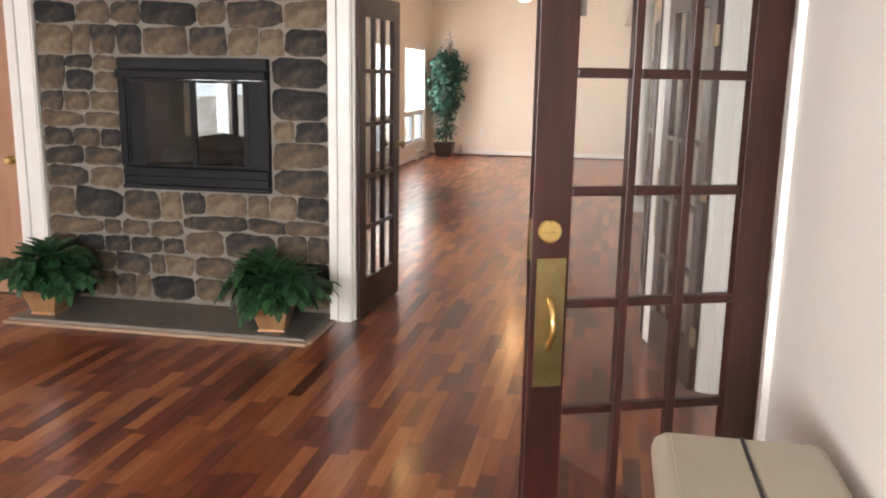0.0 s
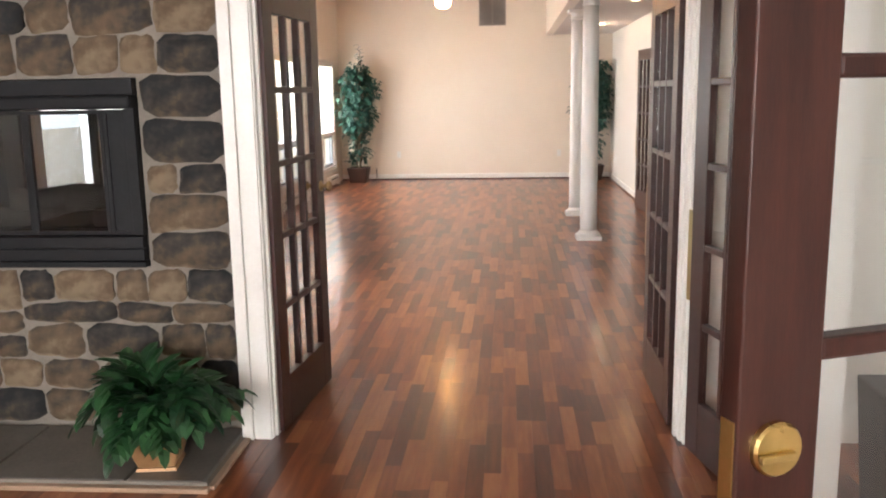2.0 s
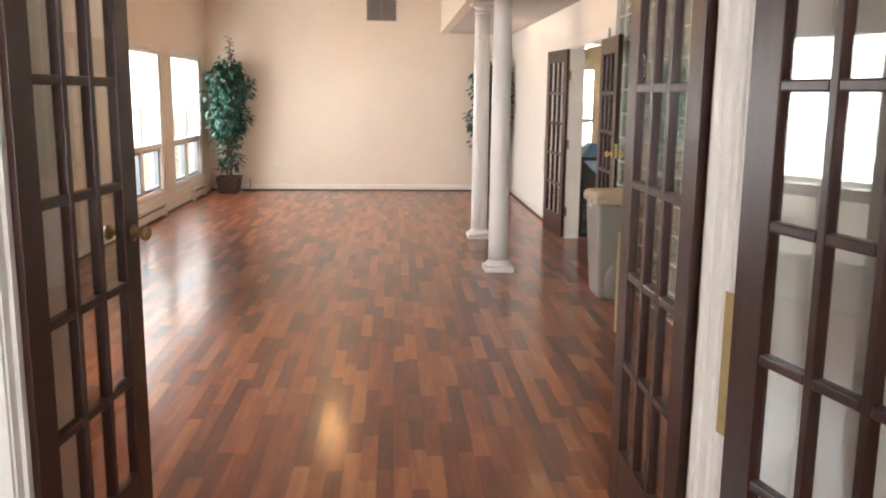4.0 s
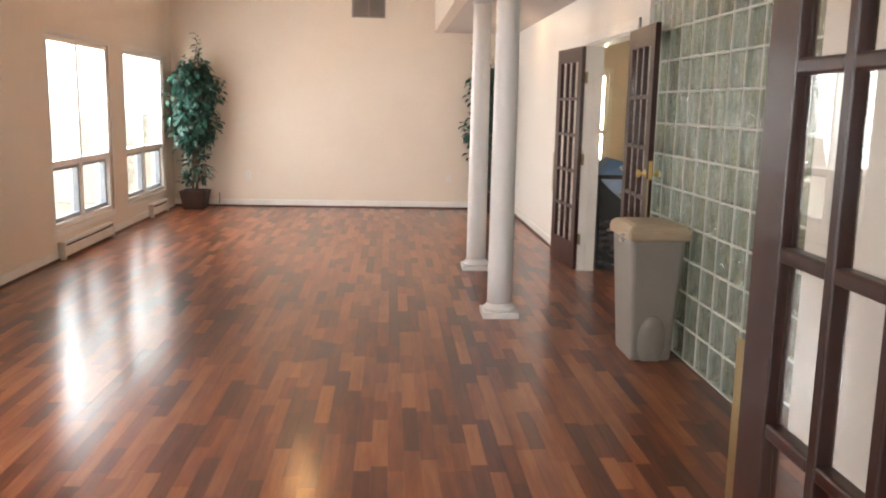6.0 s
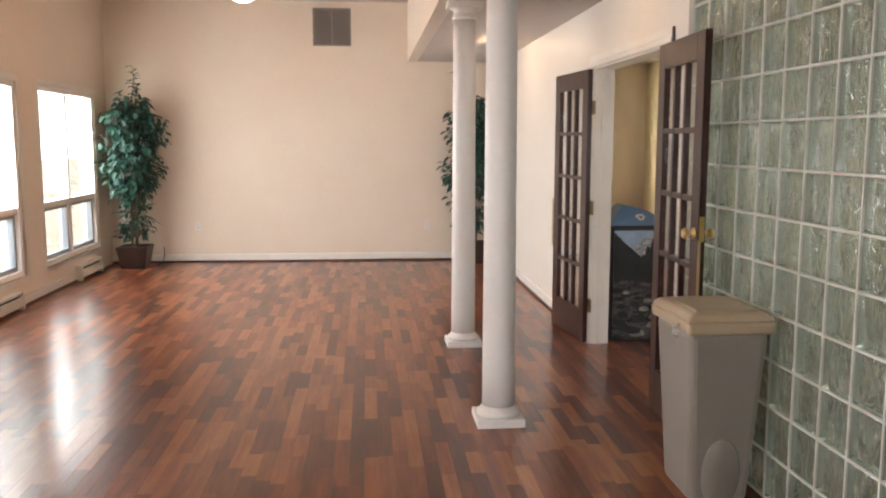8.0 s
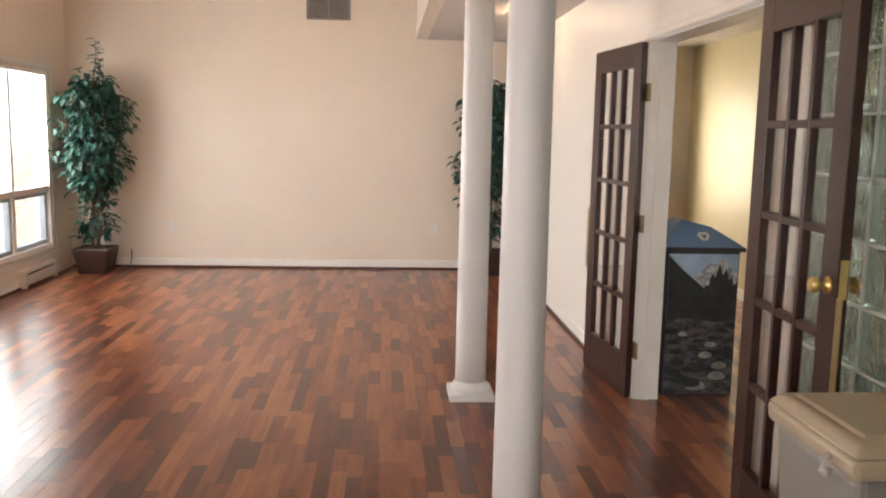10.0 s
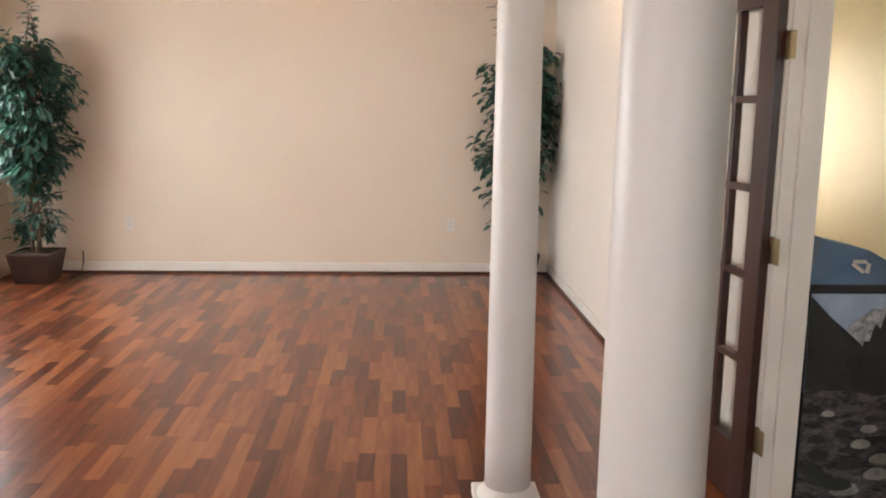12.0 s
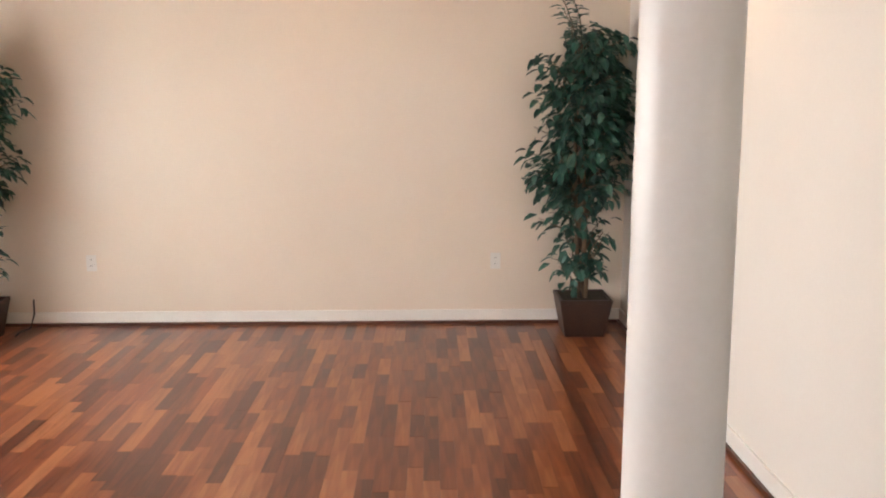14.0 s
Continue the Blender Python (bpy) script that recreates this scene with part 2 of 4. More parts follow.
def tube(bm, pts, r0, r1=None, n=8):
    r1 = r0 if r1 is None else r1
    rings = []
    for k, p in enumerate(pts):
        p = Vector(p)
        d = (Vector(pts[min(k + 1, len(pts) - 1)]) - Vector(pts[max(k - 1, 0)])).normalized()
        u = d.cross(Vector((0.31, 0.17, 0.93) if abs(d.z) < 0.9 else (1, 0.1, 0))).normalized()
        v = d.cross(u)
        r = r0 + (r1 - r0) * k / max(1, len(pts) - 1)
        rings.append([bm.verts.new(p + r * (math.cos(2 * math.pi * i / n) * u + math.sin(2 * math.pi * i / n) * v)) for i in range(n)])
    for a, b in zip(rings, rings[1:]):
        for i in range(n):
            bm.faces.new((a[i], a[(i + 1) % n], b[(i + 1) % n], b[i])).smooth = True
    bm.faces.new(rings[0][::-1])
    bm.faces.new(rings[-1])
    return bm


def frustum(bm, cx, cy, z0, z1, w0, d0, w1, d1, bevel=0.0):
    vs = []
    for z, w, d in ((z0, w0, d0), (z1, w1, d1)):
        vs.append([bm.verts.new((cx + sx * w / 2, cy + sy * d / 2, z)) for sx, sy in ((-1, -1), (1, -1), (1, 1), (-1, 1))])
    a, b = vs
    fs = [bm.faces.new(a[::-1]), bm.faces.new(b)] + [bm.faces.new((a[i], a[(i + 1) % 4], b[(i + 1) % 4], b[i])) for i in range(4)]
    if bevel:
        es = list({e for f in fs for e in f.edges})
        bmesh.ops.bevel(bm, geom=es, offset=bevel, segments=3, affect="EDGES", profile=0.5)
    return bm


def finish(name, bm, mat):
    me = bpy.data.meshes.new(name)
    bmesh.ops.recalc_face_normals(bm, faces=bm.faces[:])
    bm.to_mesh(me)
    bm.free()
    me.materials.append(mat)
    return me


def part(name, bm, mat, parent, label=""):
    ob = new(name, finish(name, bm, mat))
    ob.parent = parent
    if label:
        ob["label"] = label
    return ob


def thing(name, label, category, m=None, group="", kind=""):
    ob = new(name)
    ob.empty_display_size = 0.1
    if m is not None:
        ob.matrix_basis = m
    return tagged(ob, label, category, group, kind)


def solid(name, bm, mat, label, category, kind="structure", group=""):
    return tagged(new(name, finish(name, bm, mat)), label, category, group, kind)


def B(*a, bevel=0.0):
    return box(bmesh.new(), *a, bevel=bevel)


def wall(name, axis, at, thick, a0, a1, z1, holes, mat, label):
    """A wall along y (axis 'x') or x (axis 'y') from a0 to a1, with holes (a, b, z, z)."""
    bm = bmesh.new()

    def put(a, b, z, zz):
        if b - a > 1e-4 and zz - z > 1e-4:
            if axis == "x":
                box(bm, at, at + thick, a, b, z, zz)
            else:
                box(bm, a, b, at, at + thick, z, zz)
    cur = a0
    for a, b, z, zz in sorted(holes):
        put(cur, a, 0, z1)
        put(a, b, 0, z)
        put(a, b, zz, z1)
        cur = b
    put(cur, a1, 0, z1)
    return solid(name, bm, mat, label, "wall")


# ---- structure ----
HALL, SOFFIT = 3.2, 2.49
FAR, LEFT, RIGHT, FIRE = 16.88, -3.03, 1.77, 5.25
floor = solid("floor", box(B(-6, 4.2, -2.6, FIRE + 0.14, -0.12, -0.0012), LEFT - 0.2, 4.2, FIRE + 0.14, 17.08, -0.12, -0.0012), UNDER, "reddish brown wood strip laminate floor, glossy", "floor")
solid("ground", B(-400, 400, -400, 400, -0.5, -0.4), TAN, "dry tan ground outside the windows", "ground")

WIN = [(6.95, 8.65), (12.52, 14.2), (14.72, 16.42)]
wall("wall_west", "x", LEFT - 0.2, 0.2, FIRE + 0.14, FAR, HALL, [(a, b, 0.27, 2.04) for a, b in WIN], CREAM, "cream painted wall with tall windows")
wall("wall_north", "y", FAR, 0.2, LEFT - 0.2, 4.0, HALL, [(2.35, 3.15, 0.7, 2.0)], CREAM, "plain cream painted end wall")
wall("wall_east", "x", RIGHT, 0.14, 10.457, FAR, SOFFIT, [(10.72, 12.27, 0, 2.045)], WALLWHITE, "off-white painted wall with a double doorway")
wall("wall_east_south", "x", RIGHT + 0.01, 0.14, FIRE + 0.14, 8.057, SOFFIT, [], WALLWHITE, "off-white painted wall beside the glass blocks")
wall("wall_fireplace", "y", FIRE + 0.005, 0.135, -1.15, 1.77, HALL, [(-1.10, 0.75, 0, 2.045)], WALLWHITE, "off-white wall with a wide double doorway")
wall("wall_chimney_back", "y", FIRE + 0.62, 0.1, LEFT - 0.2, -1.3, HALL, [(-2.62, -1.66, 0.82, 1.6)], CREAM, "cream wall behind the fireplace")
solid("wall_chimney_side", B(-1.3, -1.2, FIRE + 0.14, FIRE + 0.72, 0, HALL), CREAM, "cream return wall of the chimney breast", "wall")
wall("wall_entry_north", "y", FIRE + 0.03, 0.1, -6, -3.25, 2.75, [(-4.26, -3.43, 0, 2.04)], WALLWHITE, "off-white wall beside the fireplace", )
wall("wall_entry_east", "x", 0.975, 0.12, -2.6, FIRE, 2.75, [(2.87, 4.47, 0, 2.045)], WALLWHITE, "off-white wall with a double doorway")
wall("wall_entry_south", "y", -2.6, 0.15, -6, 4.2, 2.75, [(-3.5, -1.7, 0.9, 2.2), (-1.1, 0.7, 0.9, 2.2)], WALLWHITE, "unseen off-white wall with added window openings")
wall("wall_entry_west", "x", -6.1, 0.1, -2.6, FIRE + 0.14, 2.75, [], WALLWHITE, "plain off-white wall")
wall("wall_side_east", "x", 3.68, 0.14, -2.6, FAR, 2.75, [(7.4, 9.9, 0.9, 2.2), (2.8, 4.4, 0.9, 2.2)], YELLOW, "pale yellow painted wall of the side room")
solid("wall_side_divider", B(1.915, 3.68, FIRE + 0.02, FIRE + 0.12, 0, 2.75), WALLWHITE, "off-white dividing wall", "wall")
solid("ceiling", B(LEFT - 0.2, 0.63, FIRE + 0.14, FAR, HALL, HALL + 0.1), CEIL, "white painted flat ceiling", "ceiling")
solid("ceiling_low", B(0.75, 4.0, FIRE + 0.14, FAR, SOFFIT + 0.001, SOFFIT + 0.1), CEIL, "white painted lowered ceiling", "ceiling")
solid("ceiling_beam", B(0.63, 0.75, FIRE + 0.14, FAR, SOFFIT, HALL + 0.1), CREAM, "cream painted drop at the lowered ceiling's edge", "ceiling")
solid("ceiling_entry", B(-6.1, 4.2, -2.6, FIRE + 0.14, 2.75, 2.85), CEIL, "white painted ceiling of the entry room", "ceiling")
for k, q in enumerate(((-30.1, -30, -60, 300), (-30, 60, 300, 300.1), (-30, 60, -60.1, -60), (60, 60.1, -60, 300))):
    solid("backdrop", B(*q, -1, 60), BACKDROP, "bright overcast sky beyond the windows", "sky")


def board(name, x0, x1, y0, y1, mat, label):
    return solid(name, B(x0, x1, y0, y1, 0.0, 0.022) if mat is SHOE else B(x0, x1, y0, y1, 0.0, 0.10, bevel=0.004), mat, label, "baseboard")


WB, DB = "white painted baseboard", "dark brown shoe moulding along the floor"
board("baseboard", LEFT, RIGHT, FAR - 0.014, FAR, TRIM, WB)
board("baseboard", LEFT, RIGHT - 0.014, FAR - 0.03, FAR - 0.0142, SHOE, DB)
board("baseboard", RIGHT - 0.014, RIGHT, 12.36, FAR - 0.014, TRIM, WB)
board("baseboard", RIGHT - 0.03, RIGHT - 0.0142, 12.36, FAR - 0.03, SHOE, DB)
for a, b in ((FIRE + 0.72, 12.5), (14.0, 15.48), (16.9, FAR - 0.03)):
    board("baseboard", LEFT, LEFT + 0.014, a, b, TRIM, WB)
    board("baseboard", LEFT + 0.0142, LEFT + 0.03, a, b, SHOE, DB)
board("baseboard", 3.666, 3.68, 5.4, FAR, TRIM, WB)
board("baseboard", RIGHT - 0.004, RIGHT + 0.01, FIRE + 0.3, 8.0, TRIM, WB)
board("baseboard", 0.961, 0.975, -2.4, 2.78, TRIM, WB)
board("baseboard", -6, -4.36, FIRE + 0.014, FIRE + 0.028, TRIM, WB)


def casing(name, axis, side, face, a0, a1, top, label, w=0.095, proud=0.022, reach=0.14):
    """Moulded door casing on one face of a wall, with the jamb lining of the opening."""
    t = thing(name, label, "door trim", kind="structure")

    def leg(n, a, b, z0, z1):
        bm = bmesh.new()
        for f0, f1, p in ((0, 1, 0.6), (0.06, 0.40, 1.0), (0.46, 0.96, 0.82)):
            q = proud * p
            u, v = (a + (b - a) * f0, a + (b - a) * f1) if b - a < 0.3 else (a, b)
            zz0, zz1 = (z0, z1) if b - a < 0.3 else (z0 + (z1 - z0) * f0, z0 + (z1 - z0) * f1)
            lo, hi = sorted((face, face + side * q))
            if axis == "x":
                box(bm, lo, hi, u, v, zz0, zz1)
            else:
                box(bm, u, v, lo, hi, zz0, zz1)
        part(n, bm, TRIM, t)
    leg("casing_leg", a0 - w, a0, 0, top)
    leg("casing_leg", a1, a1 + w, 0, top)
    leg("casing_head", a0 - w, a1 + w, top + 0.001, top + w)
    lo, hi = sorted((face, face - side * reach))
    for n, u, v, z0, z1 in (("jamb", a0 - 0.002, a0 + 0.012, 0, top), ("jamb", a1 - 0.012, a1 + 0.002, 0, top), ("jamb_head", a0 + 0.012, a1 - 0.012, top - 0.012, top)):
        part(n, B(lo, hi, u, v, z0, z1) if axis == "x" else B(u, v, lo, hi, z0, z1), TRIM, t)
    c = (lo + hi) / 2
    for u, v in ((a0 + 0.012, a0 + 0.024), (a1 - 0.024, a1 - 0.012)):
        if reach > 0.05:
            part("door_stop_strip", B(c - 0.018, c + 0.018, u, v, 0, top - 0.012) if axis == "x" else B(u, v, c - 0.018, c + 0.018, 0, top - 0.012), TRIM, t)
    return t


casing("trim_fireplace_door", "y", -1, FIRE + 0.003, -1.09, 0.745, 2.04, "white moulded casing round the wide doorway", w=0.146, proud=0.06)
casing("trim_fireplace_door_back", "y", 1, FIRE + 0.143, -1.09, 0.745, 2.04, "white moulded casing on the hall side", reach=0.01)
casing("trim_side_door", "x", -1, RIGHT - 0.001, 10.73, 12.255, 2.04, "white moulded casing round the side doorway", w=0.085, reach=0.142)
casing("trim_entry_door", "x", -1, 0.974, 2.88, 4.46, 2.04, "white moulded casing round the entry side doorway", w=0.085)
casing("trim_tan_door", "y", -1, FIRE + 0.029, -4.25, -3.43, 2.03, "white moulded casing beside the stone fireplace", w=0.19, proud=0.05, reach=0.1)


# ---- windows ----
def window(name, axis, at, depth, a0, a1, z0, z1, split, label, sash=True):
    """A framed window through a wall: fixed panes above, two sliding lights below."""
    t = thing(name, label, "window", kind="structure")

    def bar(n, u, v, w0, w1, d0, d1, mat=TRIM, bevel=0.003):
        lo, hi = at + d0 * depth, at + d1 * depth
        lo, hi = min(lo, hi), max(lo, hi)
        ob = part(n, B(lo, hi, u, v, w0, w1, bevel=bevel) if axis == "x" else B(u, v, lo, hi, w0, w1, bevel=bevel), mat, t)
        if mat is GLASS:
            ob.visible_shadow = False
        return ob
    f = 0.05
    bar("frame_side", a0, a0 + f, z0, z1, 0.1, 0.9)
    bar("frame_side", a1 - f, a1, z0, z1, 0.1, 0.9)
    bar("frame_head", a0 + f, a1 - f, z1 - f, z1, 0.1, 0.9)
    bar("frame_sill", a0 + f, a1 - f, z0, z0 + f, 0.1, 0.9)
    mid = (a0 + a1) / 2
    bar("transom", a0 + f, a1 - f, split - 0.03, split + 0.03, 0.15, 0.85)
    bar("mullion", mid - 0.025, mid + 0.025, split + 0.03, z1 - f, 0.2, 0.8)
    bar("mullion", mid - 0.03, mid + 0.03, z0 + f, split - 0.03, 0.2, 0.8)
    for u, v in ((a0 + f, mid - 0.025), (mid + 0.025, a1 - f)):
        bar("pane", u, v, split + 0.03, z1 - f, 0.48, 0.52, GLASS, 0)
        if sash:
            bar("sash_stile", u, u + 0.035, z0 + f, split - 0.03, 0.3, 0.6, SASH)
            bar("sash_stile", v - 0.035, v, z0 + f, split - 0.03, 0.3, 0.6, SASH)
            bar("sash_rail", u + 0.035, v - 0.035, z0 + f, z0 + f + 0.04, 0.3, 0.6, SASH)
            bar("sash_rail", u + 0.035, v - 0.035, split - 0.065, split - 0.03, 0.3, 0.6, SASH)
            bar("pane", u + 0.035, v - 0.035, z0 + f + 0.04, split - 0.065, 0.44, 0.48, GLASS, 0)
    # casing board round the opening on the room side, and a stool
    e = -0.012 / depth if depth else 0
    for u, v, w0, w1 in ((a0 - 0.06, a0, z0 - 0.06, z1 + 0.06), (a1, a1 + 0.06, z0 - 0.06, z1 + 0.06), (a0, a1, z1, z1 + 0.06), (a0, a1, z0 - 0.06, z0)):
        bar("casing", u, v, w0, w1, e, 0.0)
    return t


for k, (a, b) in enumerate(WIN):
    window("window_%d" % (k + 1), "x", LEFT, -0.2, a, b, 0.27, 2.04, 0.87, "white framed picture window over sliding lights, bright daylight outside")
window("window_4", "y", FAR, 0.2, 2.35, 3.15, 0.7, 2.0, 1.15, "white framed side room window in bright daylight", sash=False)
# the next two are unseen, added as openings for the entry room's lamps
window("window_5", "y", -2.45, -0.15, -3.5, -1.7, 0.9, 2.2, 1.3, "unseen white framed window added to light the entry room", sash=False)
window("window_6", "y", -2.45, -0.15, -1.1, 0.7, 0.9, 2.2, 1.3, "unseen white framed window added to light the entry room", sash=False)
# unseen window, added so the glass blocks are lit from behind
window("window_7", "x", 3.68, 0.14, 7.4, 9.9, 0.9, 2.2, 1.3, "unseen white framed window added to light the glass blocks", sash=False)
# unseen opening, added for the small side room's lamp
window("window_8", "x", 3.68, 0.14, 2.8, 4.4, 0.9, 2.2, 1.3, "unseen white framed window added to light the small side room", sash=False)


# ---- French doors ----
def french_door(name, label, m, knob="", plate=0, hinge_side=1, stop=False, pull=False):
    """A fifteen-light leaf, hinged at its origin and reaching along +x; hinge_side and plate: which face (+1, -1) carries them."""
    W, T, Z0, Z1 = 0.755, 0.0175, 0.008, 2.03
    t = thing(name, label, "door", m)
    gx0, gx1, gz0, gz1 = 0.115, W - 0.115, 0.246, 1.898
    part("stile", B(0.002, gx0, -T, T, Z0, Z1, bevel=0.003), MAHOGANY, t)
    part("stile", B(gx1, W, -T, T, Z0, Z1, bevel=0.003), MAHOGANY, t)
    part("bottom_rail", B(gx0, gx1, -T, T, Z0, gz0, bevel=0.002), MAHOGANY, t)
    part("top_rail", B(gx0, gx1, -T, T, gz1, Z1, bevel=0.002), MAHOGANY, t)
    px, pz = (gx1 - gx0) / 3, (gz1 - gz0) / 5
    for i in (1, 2):
        part("muntin", B(gx0 + i * px - 0.014, gx0 + i * px + 0.014, -0.0168, 0.0168, gz0, gz1, bevel=0.004), MAHOGANY, t)
    for k in range(1, 5):
        for i in range(3):
            part("muntin", B(gx0 + i * px + (0.014 if i else 0), gx0 + (i + 1) * px - (0.014 if i < 2 else 0), -0.0162, 0.0162, gz0 + k * pz - 0.014, gz0 + k * pz + 0.014, bevel=0.005), MAHOGANY, t)
    for k in range(5):
        for i in range(3):
            g = part("pane", B(gx0 + i * px + 0.01, gx0 + (i + 1) * px - 0.01, -0.002, 0.002, gz0 + k * pz + 0.01, gz0 + (k + 1) * pz - 0.01), GLASS, t)
            g.visible_shadow = False
    for z in (0.295, 1.025, 1.755):
        bm = B(-0.058, 0.014, hinge_side * (T + 0.001), hinge_side * (T + 0.005), z - 0.048, z + 0.048)
        lathe(bm, [(0.007, z - 0.05), (0.007, z + 0.05)], (0.0, hinge_side * (T + 0.006), 0), 10)
        part("hinge", bm, OLDBRASS, t, "antique brass butt hinge")
    if plate:
        s = plate
        if not pull:
            part("edge_plate", B(W - 0.002, W + 0.036, s * (T - 0.005), s * (T - 0.001), 0.66, 1.045), PLATE, t, "dull brass edge plate")
        else:
            pl = part("push_plate", B(W - 0.105, W - 0.018, s * (T + 0.0005), s * (T + 0.004), 0.66, 1.045), PLATE, t, "dull brass push plate")
            pts = [(W - 0.06, s * (T + 0.004), 0.775)] + [(W - 0.06, s * (T + 0.045 * math.sin(math.pi * q / 8) + 0.004), 0.775 + 0.155 * q / 8) for q in range(1, 8)] + [(W - 0.06, s * (T + 0.004), 0.93)]
            part("pull_handle", tube(bmesh.new(), pts, 0.009, n=10), BRASS, pl)
    if knob:
        for s in (-1, 1):
            if knob == "lock":
                bm = lathe(bmesh.new(), [(0.034, s * T), (0.034, s * (T + 0.007)), (0.031, s * (T + 0.011)), (0.005, s * (T + 0.012))], (W - 0.052, 0, 1.125), 24, "y")
                box(bm, W - 0.07, W - 0.022, min(s * (T + 0.012), s * (T + 0.02)), max(s * (T + 0.012), s * (T + 0.02)), 1.114, 1.124, bevel=0.002)
                bolt = part("deadbolt", bm, BRASS, t, "round brass deadbolt with a thumb turn")
                for face in bolt.data.polygons:
                    face.use_smooth = False
            else:
                bm = lathe(bmesh.new(), [(0.028, s * T), (0.028, s * (T + 0.006)), (0.011, s * (T + 0.01)), (0.011, s * (T + 0.03)), (0.024, s * (T + 0.036)), (0.027, s * (T + 0.048)), (0.018, s * (T + 0.058))], (W - 0.058, 0, 1.075), 20, "y")
                part("door_knob", bm, BRASS if knob == "brass" else OLDBRASS, t)
        part("latch_plate", B(W, W + 0.002, -0.012, 0.012, 1.04, 1.16), BRASS, t)
    if stop:
        part("door_stop", tube(bmesh.new(), [(W - 0.03, 0.018, 0.16), (W + 0.015, 0.025, 0.14), (W + 0.03, 0.028, 0.08), (W + 0.035, 0.03, 0.02)], 0.008), OLDBRASS, t)
    return t


DOOR = "dark mahogany French door with fifteen clear panes"


def swing(x, y, fx, fy):
    return pose(x, y, 0, 0, 0, math.degrees(math.atan2(fy - y, fx - x)))


french_door("door_1", DOOR + ", open, with brass deadbolt and pull", swing(0.945, 2.87, 0.25, 2.59), "lock", 1, -1, pull=True)
french_door("door_2", DOOR + ", folded open along the wall", swing(0.932, 4.45, 0.778, 5.12), "", 1, 1)
french_door("door_3", DOOR + ", standing open beside the stone fireplace", swing(-1.075, FIRE + 0.03, -1.01, 5.98), "old", 0, 1, True)
french_door("door_4", DOOR + ", standing open into the hall", swing(0.727, FIRE + 0.16, 0.732, 6.165), "", 1, -1)
french_door("door_5", DOOR + ", folded back to the wall", swing(1.735, 12.25, 1.665, 13.0), "", 1, -1)
french_door("door_6", DOOR + " and brass knob, beside the glass blocks", swing(1.735, 10.735, 1.69, 9.98), "brass", -1, 1)

t = thing("door_7", "plain tan wooden door with a brass knob, closed", "door")
part("slab", B(-4.245, -3.435, FIRE + 0.05, FIRE + 0.09, 0.008, 2.02, bevel=0.003), TANDOOR, t)
part("door_knob", lathe(bmesh.new(), [(0.03, 0), (0.03, -0.008), (0.012, -0.012), (0.012, -0.03), (0.024, -0.036), (0.028, -0.05), (0.017, -0.06)], (-3.5, FIRE + 0.05, 0.94), 20, "y"), BRASS, t)


# ---- columns ----
def column(x, y):
    t = thing("column", "white painted round column on a square plinth", "column", pose(x, y, 0), "columns along the lowered ceiling")
    part("plinth", B(-0.128, 0.128, -0.128, 0.128, 0, 0.045, bevel=0.004), COLUMN, t)
    part("base_ring", lathe(bmesh.new(), [(0.108, 0.045), (0.117, 0.052), (0.117, 0.064), (0.104, 0.076), (0.0885, 0.10)], n=40), COLUMN, t)
    z1 = SOFFIT
    part("shaft", lathe(bmesh.new(), [(0.0885 - 0.0095 * (q / 12) ** 1.2, 0.10 + (z1 - 0.22) * q / 12) for q in range(13)], n=48), COLUMN, t)
    part("capital", lathe(bmesh.new(), [(0.080, z1 - 0.12), (0.090, z1 - 0.115), (0.090, z1 - 0.10), (0.081, z1 - 0.095), (0.082, z1 - 0.06), (0.112, z1 - 0.035)], n=40), COLUMN, t)
    part("abacus", B(-0.125, 0.125, -0.125, 0.125, z1 - 0.035, z1, bevel=0.003), COLUMN, t)


column(0.814, 10.54)
column(0.822, 12.315)


# ---- fireplace ----
FX0, FX1, FZ0, FZ1 = -2.655, -1.632, 0.79, 1.632
SX0, SX1 = -3.235, -1.25
chimney = solid("fireplace_wall", B(SX0, FX0, FIRE + 0.03, FIRE + 0.6, 0, 2.75), MORTAR, "stone fireplace wall in brown and grey ledge stone", "fireplace", kind="structure")
for k, a in enumerate(((FX1, SX1, 0, 2.75), (FX0, FX1, 0, FZ0), (FX0, FX1, FZ1, 2.75))):
    part("mortar_bed", B(a[0], a[1], FIRE + 0.03, FIRE + 0.6, a[2], a[3]), MORTAR, chimney)

fp = thing("fireplace_insert", "black metal see-through gas fireplace with glass doors", "fireplace")
for a in ((FX0 + 0.004, FX0 + 0.05, FZ0 + 0.15, FZ1 - 0.13), (FX1 - 0.05, FX1 - 0.004, FZ0 + 0.15, FZ1 - 0.13)):
    part("surround", B(a[0], a[1], FIRE - 0.012, FIRE + 0.05, a[2], a[3], bevel=0.004), BLACK, fp)
bm = box(bmesh.new(), FX0 + 0.004, FX1 - 0.004, FIRE - 0.012, FIRE + 0.05, FZ1 - 0.075, FZ1 - 0.004, bevel=0.004)
box(bm, FX0 + 0.004, FX1 - 0.004, FIRE - 0.05, FIRE + 0.05, FZ1 - 0.135, FZ1 - 0.076, bevel=0.012)
part("hood", bm, BLACK, fp)
part("lower_grille", B(FX0 + 0.004, FX1 - 0.004, FIRE - 0.012, FIRE + 0.05, FZ0 + 0.004, FZ0 + 0.03, bevel=0.003), BLACK, fp)
